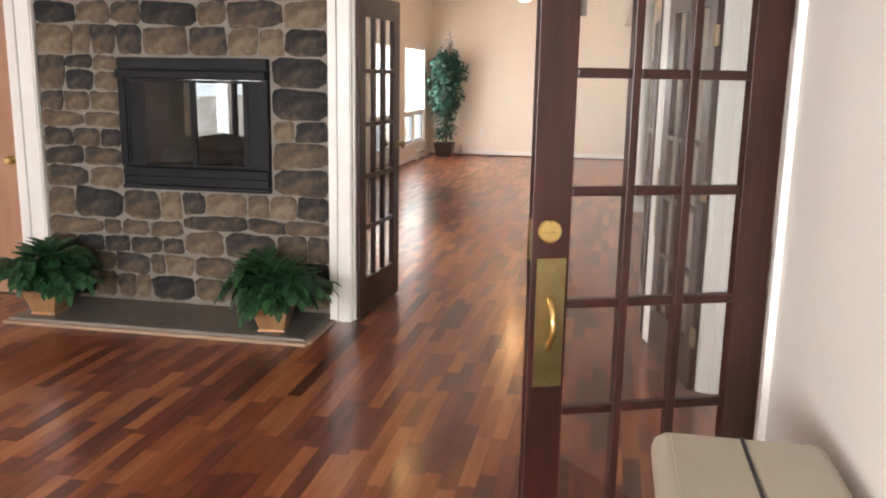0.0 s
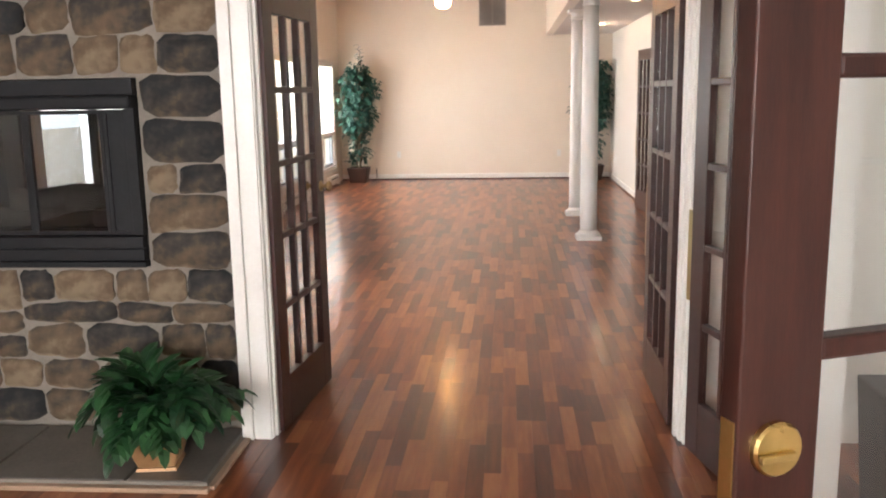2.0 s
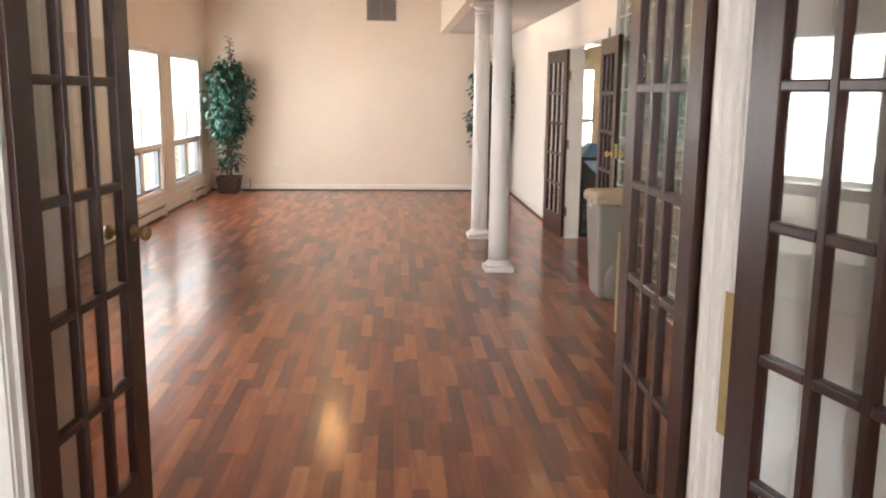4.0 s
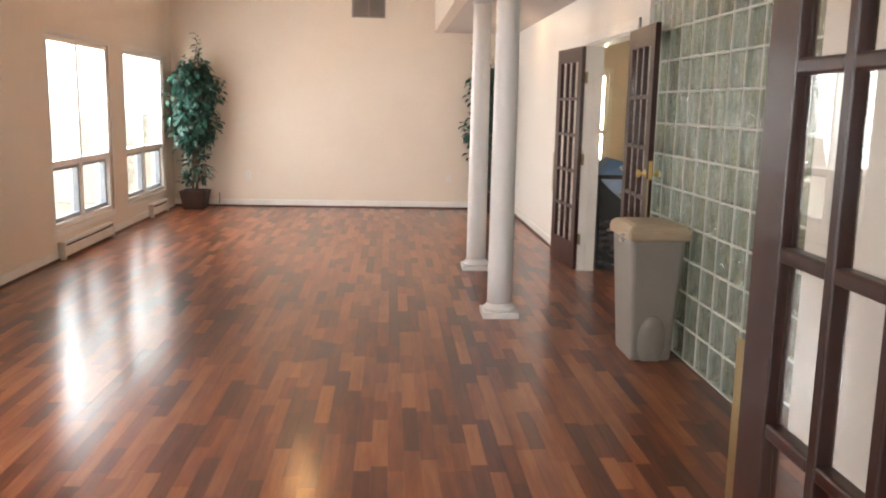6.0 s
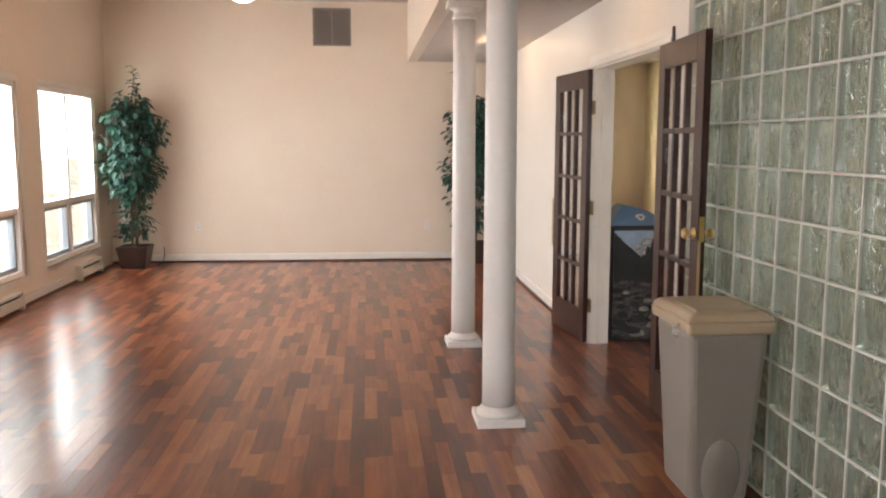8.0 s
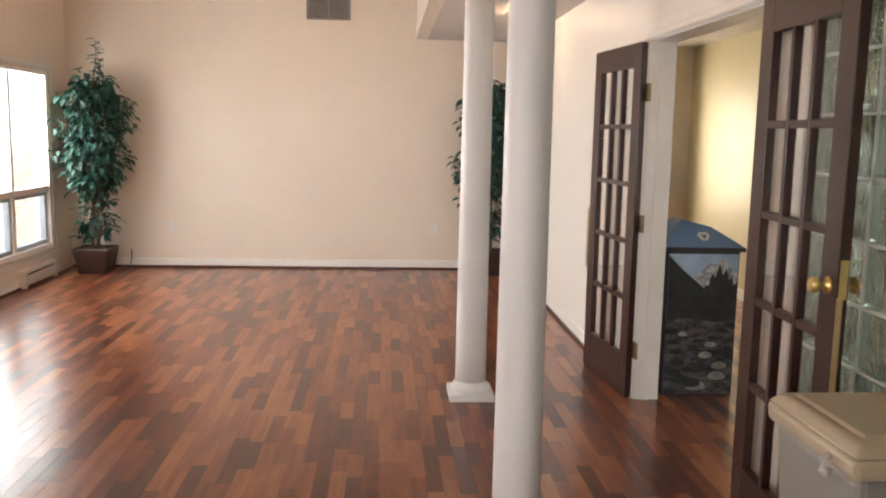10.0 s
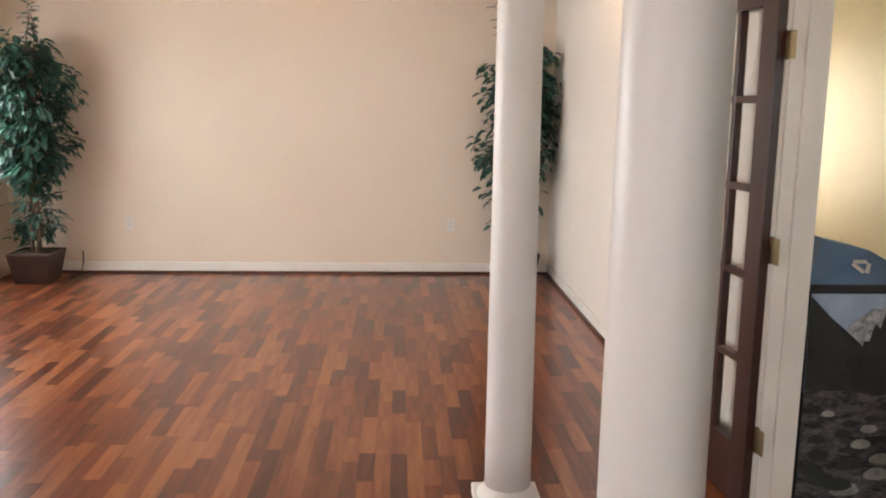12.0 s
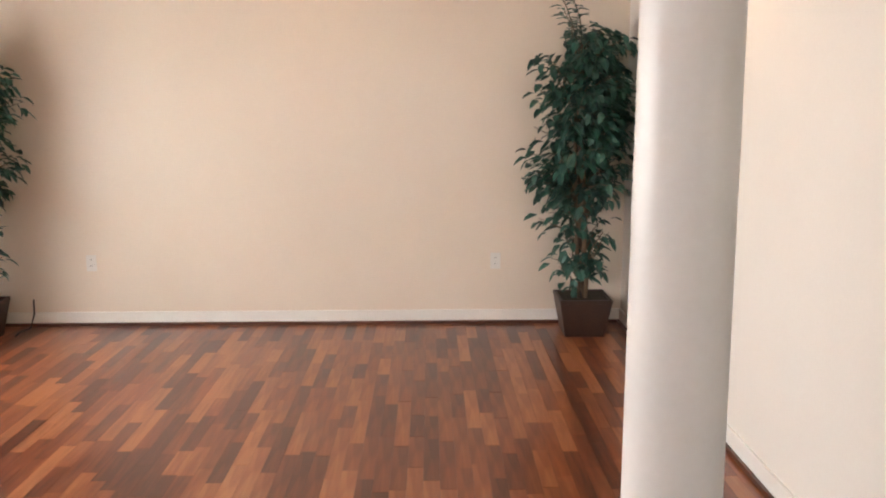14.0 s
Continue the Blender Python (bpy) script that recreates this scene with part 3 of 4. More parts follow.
for k in range(2):
    z = FZ0 + 0.034 + k * 0.056
    part("louvre", B(FX0 + 0.01, FX1 - 0.01, FIRE - 0.005 - 0.004 * (k % 2), FIRE + 0.04, z, z + 0.053, bevel=0.004), BLACK, fp)
GX = [FX0 + 0.052, FX0 + 0.155, (FX0 + FX1) / 2, FX1 - 0.155, FX1 - 0.052]
GZ0, GZ1 = FZ0 + 0.152, FZ1 - 0.137
for k in range(4):
    a, b = GX[k], GX[k + 1]
    bm = bmesh.new()
    f = 0.018
    for q in ((a, a + f, GZ0, GZ1), (b - f, b, GZ0, GZ1), (a + f, b - f, GZ0, GZ0 + f), (a + f, b - f, GZ1 - f, GZ1)):
        box(bm, q[0], q[1], FIRE + 0.002, FIRE + 0.028, q[2], q[3], bevel=0.002)
    d = part("glass_door", bm, BLACK, fp)
    if k in (1, 2):
        part("pane", B(a + f, b - f, FIRE + 0.012, FIRE + 0.016, GZ0 + f, GZ1 - f), FIREGLASS, d).visible_shadow = False
    else:
        part("side_panel", B(a + f, b - f, FIRE + 0.012, FIRE + 0.02, GZ0 + f, GZ1 - f), BLACK, d)
bm = bmesh.new()
box(bm, FX0 + 0.03, FX1 - 0.03, FIRE + 0.05, FIRE + 0.61, FZ0 + 0.02, FZ0 + 0.13)
box(bm, FX0 + 0.03, FX1 - 0.03, FIRE + 0.05, FIRE + 0.61, FZ1 - 0.12, FZ1 - 0.02)
box(bm, FX0 + 0.01, FX0 + 0.03, FIRE + 0.05, FIRE + 0.61, FZ0 + 0.02, FZ1 - 0.02)
box(bm, FX1 - 0.03, FX1 - 0.01, FIRE + 0.05, FIRE + 0.61, FZ0 + 0.02, FZ1 - 0.02)
part("firebox", bm, SOOT, fp)
bm = bmesh.new()
for q in ((FX0, FX0 + 0.12, FZ0, FZ1), (FX1 - 0.12, FX1, FZ0, FZ1), (FX0 + 0.12, FX1 - 0.12, FZ0, FZ0 + 0.16), (FX0 + 0.12, FX1 - 0.12, FZ1 - 0.14, FZ1), (-2.16, -2.125, FZ0 + 0.16, FZ1 - 0.14)):
    box(bm, q[0], q[1], FIRE + 0.612, FIRE + 0.64, q[2], q[3])
part("rear_surround", bm, BLACK, fp)
rnd = random.Random(5)
for k in range(5):
    x = -2.42 + 0.13 * k
    a = rnd.uniform(-0.3, 0.3)
    z = FZ0 + 0.2 + (0.09 if k in (1, 3) else 0)
    pts = [(x + math.cos(a) * u * 0.2 + 0.1, FIRE + 0.32 + math.sin(a) * u * 0.2, z + 0.02 * u + 0.012 * math.sin(5 * u)) for u in (-1, -0.5, 0, 0.5, 1)]
    part("log", tube(bmesh.new(), pts, 0.055, 0.045, 9), LOG, fp, "charred ceramic log")
part("log_grate", B(-2.5, -1.75, FIRE + 0.2, FIRE + 0.45, FZ0 + 0.131, FZ0 + 0.15), BLACK, fp)

hearth = thing("hearth", "low hearth of grey slate slabs with a worn wooden edge", "hearth")
part("base", B(-3.15, -1.215, 4.70, FIRE + 0.02, 0, 0.014), MORTAR, hearth)
for a, b in ((-3.145, -2.17), (-2.158, -1.56), (-1.548, -1.235)):
    part("slab", B(a, b, 4.70, FIRE - 0.005, 0.014, 0.036, bevel=0.004), SLATE, hearth)
part("front_edge", B(-3.17, -1.20, 4.655, 4.69, 0, 0.022, bevel=0.006), EDGE, hearth, "thin tan wooden edge strip")
part("front_edge", B(-3.15, -1.215, 4.69, 4.70, 0, 0.034, bevel=0.002), MORTAR, hearth)
part("side_edge", B(-1.214, -1.185, 4.69, 5.18, 0, 0.02, bevel=0.006), EDGE, hearth, "thin tan wooden edge strip")


# ---- potted plants ----
def leaf(bm, base, d, up, length, width):
    """A folded pointed leaf of four triangles or quads."""
    d = d.normalized()
    s = d.cross(up)
    if s.length < 1e-3:
        s = d.cross(Vector((1, 0, 0)))
    s.normalize()
    n = s.cross(d)
    p = [base, base + d * length * 0.35 + s * width / 2 + n * width * 0.18, base + d * length * 0.75 + s * width * 0.36 + n * width * 0.1 - n * 0.1 * length,
         base + d * length - n * 0.22 * length, base + d * length * 0.75 - s * width * 0.36 + n * width * 0.1 - n * 0.1 * length, base + d * length * 0.35 - s * width / 2 + n * width * 0.18,
         base + d * length * 0.45]
    v = [bm.verts.new(q) for q in p]
    for f in ((0, 1, 6), (1, 2, 6), (2, 3, 6), (3, 4, 6), (4, 5, 6), (5, 0, 6)):
        bm.faces.new([v[i] for i in f])


def fern(x, y, seed, label, turn):
    r = random.Random(seed)
    t = thing("potted_fern", label, "plant", pose(x, y, 0.036, 0, 0, turn), "ferns on the hearth")
    bm = frustum(bmesh.new(), 0, 0, 0.012, 0.155, 0.15, 0.15, 0.235, 0.235, 0.008)
    frustum(bm, 0, 0, 0, 0.013, 0.165, 0.165, 0.158, 0.158)
    part("pot", bm, COPPERPOT, t, "square tapered copper coloured pot")
    part("soil", B(-0.10, 0.10, -0.10, 0.10, 0.15, 0.16), SOIL, t)
    bm = bmesh.new()
    for k in range(40):
        a = 2 * math.pi * (k * 0.382 + r.uniform(-0.05, 0.05))
        reach = r.uniform(0.10, 0.31)
        rise = r.uniform(0.09, 0.19) * (1.3 - 1.6 * reach)
        out = Vector((math.cos(a), math.sin(a), 0))
        start = out * r.uniform(0.01, 0.06) + Vector((0, 0, 0.16))
        droop = r.uniform(0.02, 0.10)
        pts = []
        for q in range(9):
            u = q / 8
            pts.append(start + out * reach * u + Vector((0, 0, rise * math.sin(min(1, u * 1.25) * math.pi * 0.62) * 1.35 - droop * u ** 2.6)))
        pts = [Vector((p.x, min(p.y, 0.36), max(p.z, 0.03))) for p in pts]
        side = out.cross(Vector((0, 0, 1)))
        for q in range(1, 8):
            d = (pts[q + 1] - pts[q - 1]).normalized()
            w = 0.115 * math.sin(math.pi * (0.16 + 0.78 * q / 8)) + 0.02
            for s in (-1, 1):
                dd = d * 1.1 + side * s * 0.8 + Vector((0, 0, r.uniform(-0.3, 0.15)))
                leaf(bm, pts[q] + d * 0.01 * r.random(), dd, Vector((0, 0, 1)), w * 1.05, 0.062)
        leaf(bm, pts[8], pts[8] - pts[7], Vector((0, 0, 1)), 0.09, 0.045)
    tagged(part("fronds", bm, FERN, t, "drooping dark green fern fronds"), kind="stuff")


fern(-1.47, 4.86, 3, "dark green fern in a square copper pot on the hearth", 8)
fern(-2.98, 4.86, 8, "spreading dark green fern in a copper pot on the hearth", 4)


def ficus(x, y, seed, label, w_pot, lean):
    r = random.Random(seed)
    t = thing("ficus_tree", label, "plant", pose(x, y, 0), "ficus trees in the corners")
    bm = frustum(bmesh.new(), 0, 0, 0.0, 0.245, w_pot * 0.76, w_pot * 0.76, w_pot, w_pot, 0.008)
    pot = part("pot", bm, POT, t, "square tapered dark brown pot")
    bm = bmesh.new()
    h = w_pot / 2
    for q in ((-h, h, -h, -h + 0.02), (-h, h, h - 0.02, h), (-h, -h + 0.02, -h + 0.02, h - 0.02), (h - 0.02, h, -h + 0.02, h - 0.02)):
        box(bm, *q, 0.235, 0.262, bevel=0.003)
    part("rim", bm, POT, pot)
    part("soil", B(-h + 0.02, h - 0.02, -h + 0.02, h - 0.02, 0.23, 0.25), SOIL, t)
    stems = []
    for k in range(3):
        a = 2.1 * k + r.random()
        pts = [(0.035 * math.cos(a + 1.1 * q) + lean * 0.02 * q, 0.035 * math.sin(a + 1.1 * q), 0.24 + 0.19 * q) for q in range(10)]
        stems.append(pts)
        part("trunk", tube(bmesh.new(), pts, 0.017, 0.007, 8), BARK, t)
    crown, twigs = bmesh.new(), bmesh.new()
    for k in range(150):
        z = 0.42 + 1.56 * ((k + r.random()) / 150)
        u = (z - 0.42) / 1.56
        if u < 0.22:
            rad, dens = 0.20, 6
        elif u < 0.36:
            rad, dens = 0.27, 8
        else:
            rad, dens = 0.40 * math.sin(math.pi * min(1, 0.26 + 0.60 * (u - 0.3) / 0.7)) ** 0.8 + 0.03, 17
        if 0.14 < u < 0.24 and r.random() < 0.45:
            continue
        a = r.uniform(0, 2 * math.pi)
        s = stems[k % 3][min(9, max(0, int((z - 0.24) / 0.19)))]
        rad *= r.uniform(0.5, 1.05) * (0.90 + 0.17 * math.sin(2 * a + 6 * z + seed) + 0.12 * math.sin(5 * a - 11 * z))
        tip = Vector((lean * 0.06 + rad * math.cos(a), rad * math.sin(a) * 0.85, z + r.uniform(-0.02, 0.12)))
        tip.y = min(tip.y, FAR - y - 0.05)
        tip.x = min(max(tip.x, LEFT - x + 0.05), RIGHT - x - 0.05)
        base = Vector(s) + Vector((0, 0, -0.06))
        mid = (base + tip) / 2 + Vector((0, 0, 0.05))
        tube(twigs, [base, mid, tip], 0.005, 0.002, 5)
        for q in range(dens):
            f = 0.3 + 0.75 * r.random()
            p = base + (tip - base) * min(f, 1.0) + Vector((r.gauss(0, 0.035), r.gauss(0, 0.035), r.gauss(0, 0.035)))
            p.y = min(p.y, FAR - y - 0.04)
            d = Vector((math.cos(a) + r.gauss(0, 0.7), math.sin(a) + r.gauss(0, 0.7), r.uniform(-1.3, 0.25)))
            leaf(crown, p, d, Vector((r.gauss(0, 0.3), r.gauss(0, 0.3), 1)), r.uniform(0.07, 0.12), r.uniform(0.038, 0.058))
    for s in range(3):
        top = Vector((lean * 0.3 + r.uniform(-0.14, 0.14), r.uniform(-0.08, 0.02), 2.36 - 0.11 * s))
        tube(twigs, [Vector(stems[s][9]), (Vector(stems[s][9]) + top) / 2 + Vector((0.02, 0, 0)), top], 0.005, 0.002, 5)
        for q in range(16):
            leaf(crown, Vector(stems[s][9]).lerp(top, q / 15), Vector((r.gauss(0, 1), r.gauss(0, 1), 0.25)), Vector((0, 0, 1)), 0.095, 0.042)
    tagged(part("branchwork", twigs, BARK, t), kind="stuff")
    tagged(part("crown", crown, LEAF, t, "glossy dark green pointed ficus leaves"), kind="stuff")


ficus(-2.66, 16.50, 11, "tall green ficus tree in a brown pot beside the window", 0.36, 0.3)
ficus(1.44, 16.60, 23, "tall dark green ficus tree in a dark square pot", 0.35, -0.4)


# ---- hall fixtures ----
cable = new("power_cable", finish("power_cable", tube(bmesh.new(), [(-2.40, FAR - 0.04, 0.20), (-2.39, FAR - 0.07, 0.10), (-2.40, FAR - 0.12, 0.012), (-2.44, FAR - 0.2, 0.006), (-2.42, FAR - 0.3, 0.006)], 0.006), DARKPLASTIC))
tagged(cable, "thin black power cable lying beside the tree pot", "cable")

def heater(y0, y1):
    t = thing("baseboard_heater", "white enamel electric baseboard heater under the window", "heater", group="baseboard heaters")
    part("back", B(LEFT + 0.001, LEFT + 0.02, y0, y1, 0.012, 0.165, bevel=0.003), HEATER, t)
    part("front", B(LEFT + 0.06, LEFT + 0.068, y0 + 0.04, y1 - 0.04, 0.035, 0.125, bevel=0.003), HEATER, t)
    part("top", B(LEFT + 0.02, LEFT + 0.062, y0 + 0.04, y1 - 0.04, 0.15, 0.165, bevel=0.003), HEATER, t)
    part("element", B(LEFT + 0.02, LEFT + 0.05, y0 + 0.04, y1 - 0.04, 0.03, 0.12), SLOT, t)
    for a in (y0, y1 - 0.04):
        part("end_cap", B(LEFT + 0.02, LEFT + 0.07, a, a + 0.04, 0.0, 0.165, bevel=0.004), HEATER, t)


heater(12.52, 13.95)
heater(15.50, 16.25)


def outlet(x, z):
    t = thing("wall_outlet", "white duplex outlet on the cream end wall", "outlet", pose(x, FAR, z), "outlets on the end wall")
    part("cover_plate", B(-0.036, 0.036, -0.006, -0.0005, -0.058, 0.058, bevel=0.002), PLASTICWHITE, t)
    for dz in (-0.022, 0.022):
        rec = part("receptacle", lathe(bmesh.new(), [(0.016, -0.006), (0.015, -0.009)], (0, 0, dz), 16, "y"), PLASTICWHITE, t)
        for dx in (-0.006, 0.006):
            part("slot", B(dx - 0.0012, dx + 0.0012, -0.0098, -0.0092, dz - 0.002, dz + 0.007), SLOT, rec)


outlet(-1.99, 0.452)
outlet(0.866, 0.452)

t = thing("wall_vent", "grey-brown metal return air grille on the end wall", "vent")
VX0, VX1, VZ0, VZ1 = -0.53, -0.065, 2.665, 3.12
bm = bmesh.new()
for q in ((VX0, VX1, VZ0, VZ0 + 0.025), (VX0, VX1, VZ1 - 0.025, VZ1), (VX0, VX0 + 0.025, VZ0 + 0.025, VZ1 - 0.025), (VX1 - 0.025, VX1, VZ0 + 0.025, VZ1 - 0.025), (-0.306, -0.289, VZ0 + 0.025, VZ1 - 0.025)):
    box(bm, q[0], q[1], FAR - 0.012, FAR - 0.001, q[2], q[3], bevel=0.002)
part("frame", bm, VENT, t)
part("backing", B(VX0 + 0.02, VX1 - 0.02, FAR - 0.003, FAR - 0.0012, VZ0 + 0.02, VZ1 - 0.02), SLOT, t)
for k in range(22):
    z = VZ0 + 0.034 + k * 0.0182
    for a, b in ((VX0 + 0.025, -0.306), (-0.289, VX1 - 0.025)):
        part("slat", B(a, b, FAR - 0.01, FAR - 0.0035, z, z + 0.011), VENT, t)

t = thing("light_switch", "white double light switch plate on the side wall", "switch")
part("cover_plate", B(RIGHT - 0.006, RIGHT - 0.0005, 13.235, 13.35, 1.395, 1.51, bevel=0.002), PLASTICWHITE, t)
for y in (13.27, 13.315):
    part("rocker", B(RIGHT - 0.011, RIGHT - 0.006, y - 0.012, y + 0.012, 1.42, 1.485, bevel=0.003), HEATER, t)
t = thing("key_rack", "small white key rack with metal hooks on the wall", "key rack")
part("backing", B(RIGHT - 0.012, RIGHT - 0.0005, 13.21, 13.38, 1.215, 1.265, bevel=0.002), PLASTICWHITE, t)
for y in (13.24, 13.295, 13.35):
    part("hook", tube(bmesh.new(), [(RIGHT - 0.012, y, 1.25), (RIGHT - 0.03, y, 1.245), (RIGHT - 0.034, y, 1.225), (RIGHT - 0.024, y, 1.218)], 0.004), SILVER, t)


def ceiling_fan(x, y, turn):
    t = thing("ceiling_fan", "ceiling fan with walnut blades and a lit glass lamp", "fan", pose(x, y, 0, 0, 0, turn), "ceiling fans in the hall")
    part("canopy", lathe(bmesh.new(), [(0.07, HALL), (0.065, HALL - 0.04), (0.02, HALL - 0.06)], n=20), OLDBRASS, t)
    part("downrod", lathe(bmesh.new(), [(0.012, HALL - 0.06), (0.012, 2.94)], n=12), OLDBRASS, t)
    part("motor", lathe(bmesh.new(), [(0.03, 2.95), (0.10, 2.92), (0.11, 2.86), (0.085, 2.82), (0.05, 2.81)], n=28), OLDBRASS, t)
    for k in range(5):
        m = pose(0, 0, 2.845, 0, 0, 72 * k)
        bm = box(bmesh.new(), 0.17, 0.64, -0.062, 0.062, -0.004, 0.004, bevel=0.003)
        bmesh.ops.transform(bm, matrix=m @ pose(0, 0, 0, 10), verts=bm.verts[:])
        b = part("blade", bm, BLADE, t)
        bm = box(bmesh.new(), 0.09, 0.20, -0.018, 0.018, -0.01, -0.004, bevel=0.002)
        bmesh.ops.transform(bm, matrix=m, verts=bm.verts[:])
        part("blade_iron", bm, OLDBRASS, b)
    part("lamp_bowl", lathe(bmesh.new(), [(0.05, 2.81), (0.095, 2.79), (0.11, 2.74), (0.10, 2.69), (0.06, 2.66), (0.01, 2.65)], n=28), LAMPGLASS, t, "glowing warm frosted glass bowl")


ceiling_fan(-0.90, 13.5, 18)
ceiling_fan(-1.6, 8.5, 40)


def downlight(x, y):
    t = thing("recessed_light", "small round recessed ceiling light", "lamp", pose(x, y, SOFFIT), "recessed lights in the lowered ceiling")
    part("ring", lathe(bmesh.new(), [(0.075, 0.0), (0.075, -0.006), (0.055, -0.008)], n=24), TRIM, t)
    part("lens", lathe(bmesh.new(), [(0.05, -0.0082), (0.045, -0.011)], n=20), LENS, t)


downlight(1.35, 14.6)
downlight(1.35, 11.2)
bulb("fan_lamp", (-0.90, 13.5, 2.57), 6, (1, 0.46, 0.15), 0.07)
bulb("fan_lamp", (-1.6, 8.5, 2.60), 5, (1, 0.46, 0.15), 0.07)
bulb("recessed_lamp", (1.35, 14.6, 2.45), 8, WARM)
bulb("recessed_lamp", (1.35, 11.2, 2.45), 4, WARM)


# ---- bins ----
def swing_bin(m, label, body_mat, lid_mat, split):
    t = thing("trash_bin", label, "trash bin", m, "large plastic bins")
    bm = frustum(bmesh.new(), 0, 0, 0.0, 0.745, 0.255, 0.32, 0.335, 0.42, 0.03)
    part("body", bm, body_mat, t)
    arch = bmesh.new()
    lathe(arch, [(0.085, 0), (0.08, -0.006), (0.01, -0.007)], (0, 0, 0), 24, "y")
    bmesh.ops.transform(arch, matrix=Matrix.Translation((0, -0.168, 0.13)) @ pose(0, 0, 0, 3.8) @ Matrix.Diagonal((1.0, 1.0, 1.9, 1)), verts=arch.verts[:])
    bmesh.ops.bisect_plane(arch, geom=arch.verts[:] + arch.edges[:] + arch.faces[:], plane_co=(0, 0, 0.004), plane_no=(0, 0, -1), clear_outer=True)
    part("front_recess", arch, body_mat, t)
    part("collar", frustum(bmesh.new(), 0, 0, 0.735, 0.79, 0.365, 0.45, 0.375, 0.46, 0.016), lid_mat, t)
    lid = part("lid", frustum(bmesh.new(), 0, 0, 0.79, 0.822, 0.375, 0.46, 0.32, 0.40, 0.012), lid_mat, t)
    if split:
        part("flap_gap", B(-0.004, 0.004, -0.2, 0.2, 0.8215, 0.8235), SLOT, lid)
        for s in (-1, 1):
            part("flap", B(min(0.006 * s, 0.15 * s), max(0.006 * s, 0.15 * s), -0.18, 0.18, 0.8225, 0.828, bevel=0.002), lid_mat, lid)
    else:
        part("flap", frustum(bmesh.new(), 0, 0, 0.822, 0.829, 0.27, 0.34, 0.25, 0.32, 0.003), lid_mat, lid)
        part("hook_clip", tube(bmesh.new(), [(-0.185, -0.12, 0.765), (-0.21, -0.13, 0.76), (-0.213, -0.135, 0.735), (-0.20, -0.14, 0.72), (-0.19, -0.13, 0.735)], 0.008), PLASTICWHITE, t, "small white clip")
    return t


swing_bin(pose(1.578, 9.57, 0), "tall grey plastic trash bin with a beige lid beside glass blocks", GREYBIN, TANLID, False)
swing_bin(pose(0.765, 1.80, -0.02, 0, 0, 0), "tall beige plastic bin with a split lid beside the wall", OLDBEIGE, OLDBEIGE, True)

rb = thing("recycling_bin", "recycling bin with a blue lid and mountain river photo", "recycling bin")
RX0, RX1, RY0, RY1 = 1.955, 2.385, 12.33, 12.80
part("body", B(RX0, RX1, RY0, RY1, 0.0, 0.86, bevel=0.006), DARKPLASTIC, rb)
F = RY0 - 0.003


def flat(pts, y):
    bm = bmesh.new()
    bm.faces.new([bm.verts.new((RX0 + u * (RX1 - RX0), y, v)) for u, v in pts])
    r = bmesh.ops.extrude_face_region(bm, geom=bm.faces[:])
    bmesh.ops.translate(bm, vec=(0, 0.002, 0), verts=[v for v in r["geom"] if isinstance(v, bmesh.types.BMVert)])
    return bm


part("photo_sky", flat([(0.02, 0.45), (0.98, 0.45), (0.98, 0.845), (0.02, 0.845)], F), PSKY, rb)
part("photo_peak", flat([(0.3, 0.58), (0.98, 0.55), (0.98, 0.735), (0.90, 0.755), (0.80, 0.80), (0.74, 0.815), (0.68, 0.785), (0.58, 0.79), (0.50, 0.755), (0.38, 0.72)], F - 0.0022), PSNOW, rb)
part("photo_hill", flat([(0.02, 0.42), (0.98, 0.42), (0.98, 0.60), (0.72, 0.585), (0.60, 0.61), (0.42, 0.68), (0.22, 0.75), (0.02, 0.835)], F - 0.0044), PHILL, rb)
part("photo_treeline", flat([(0.48, 0.52), (0.98, 0.52), (0.98, 0.69), (0.93, 0.66), (0.90, 0.72), (0.86, 0.69), (0.82, 0.76), (0.77, 0.72), (0.72, 0.79), (0.67, 0.71), (0.62, 0.73), (0.58, 0.66), (0.53, 0.66)], F - 0.0052), PHILL, rb)
part("photo_river", flat([(0.02, 0.01), (0.98, 0.01), (0.98, 0.455), (0.7, 0.44), (0.45, 0.46), (0.02, 0.465)], F - 0.0066), ROCKS, rb)
rr = random.Random(9)
for k in range(16):
    u, v = rr.uniform(0.14, 0.86), 0.05 + 0.34 * (k / 16)
    s = 0.05 + 0.07 * (1 - k / 16)
    pts = [(u + s * math.cos(a) * 1.2, v + s * 0.33 * math.sin(a) * (0.55 if math.sin(a) < 0 else 1)) for a in [2 * math.pi * q / 9 for q in range(9)]]
    part("photo_rock", flat(pts, F - 0.0088 - 0.0003 * k), PHILL if k % 3 else PAPER, rb)
bm = bmesh.new()
e = 0.02
c = [bm.verts.new(p) for p in ((RX0 - e, RY0 - e, 0.885), (RX1 + e, RY0 - e, 0.885), (RX1 + e, RY1 + e, 0.885), (RX0 - e, RY1 + e, 0.885), (RX0 + 0.12, RY0 + 0.16, 1.03), (RX1 - 0.12, RY0 + 0.16, 0.985), (RX1 - 0.12, RY1 - 0.16, 0.985), (RX0 + 0.12, RY1 - 0.16, 1.03))]
for f in ((3, 2, 1, 0), (0, 1, 5, 4), (1, 2, 6, 5), (2, 3, 7, 6), (3, 0, 4, 7), (4, 5, 6, 7)):
    bm.faces.new([c[i] for i in f])
lid = part("lid", bm, BLUELID, rb, "pale blue sloping plastic lid")
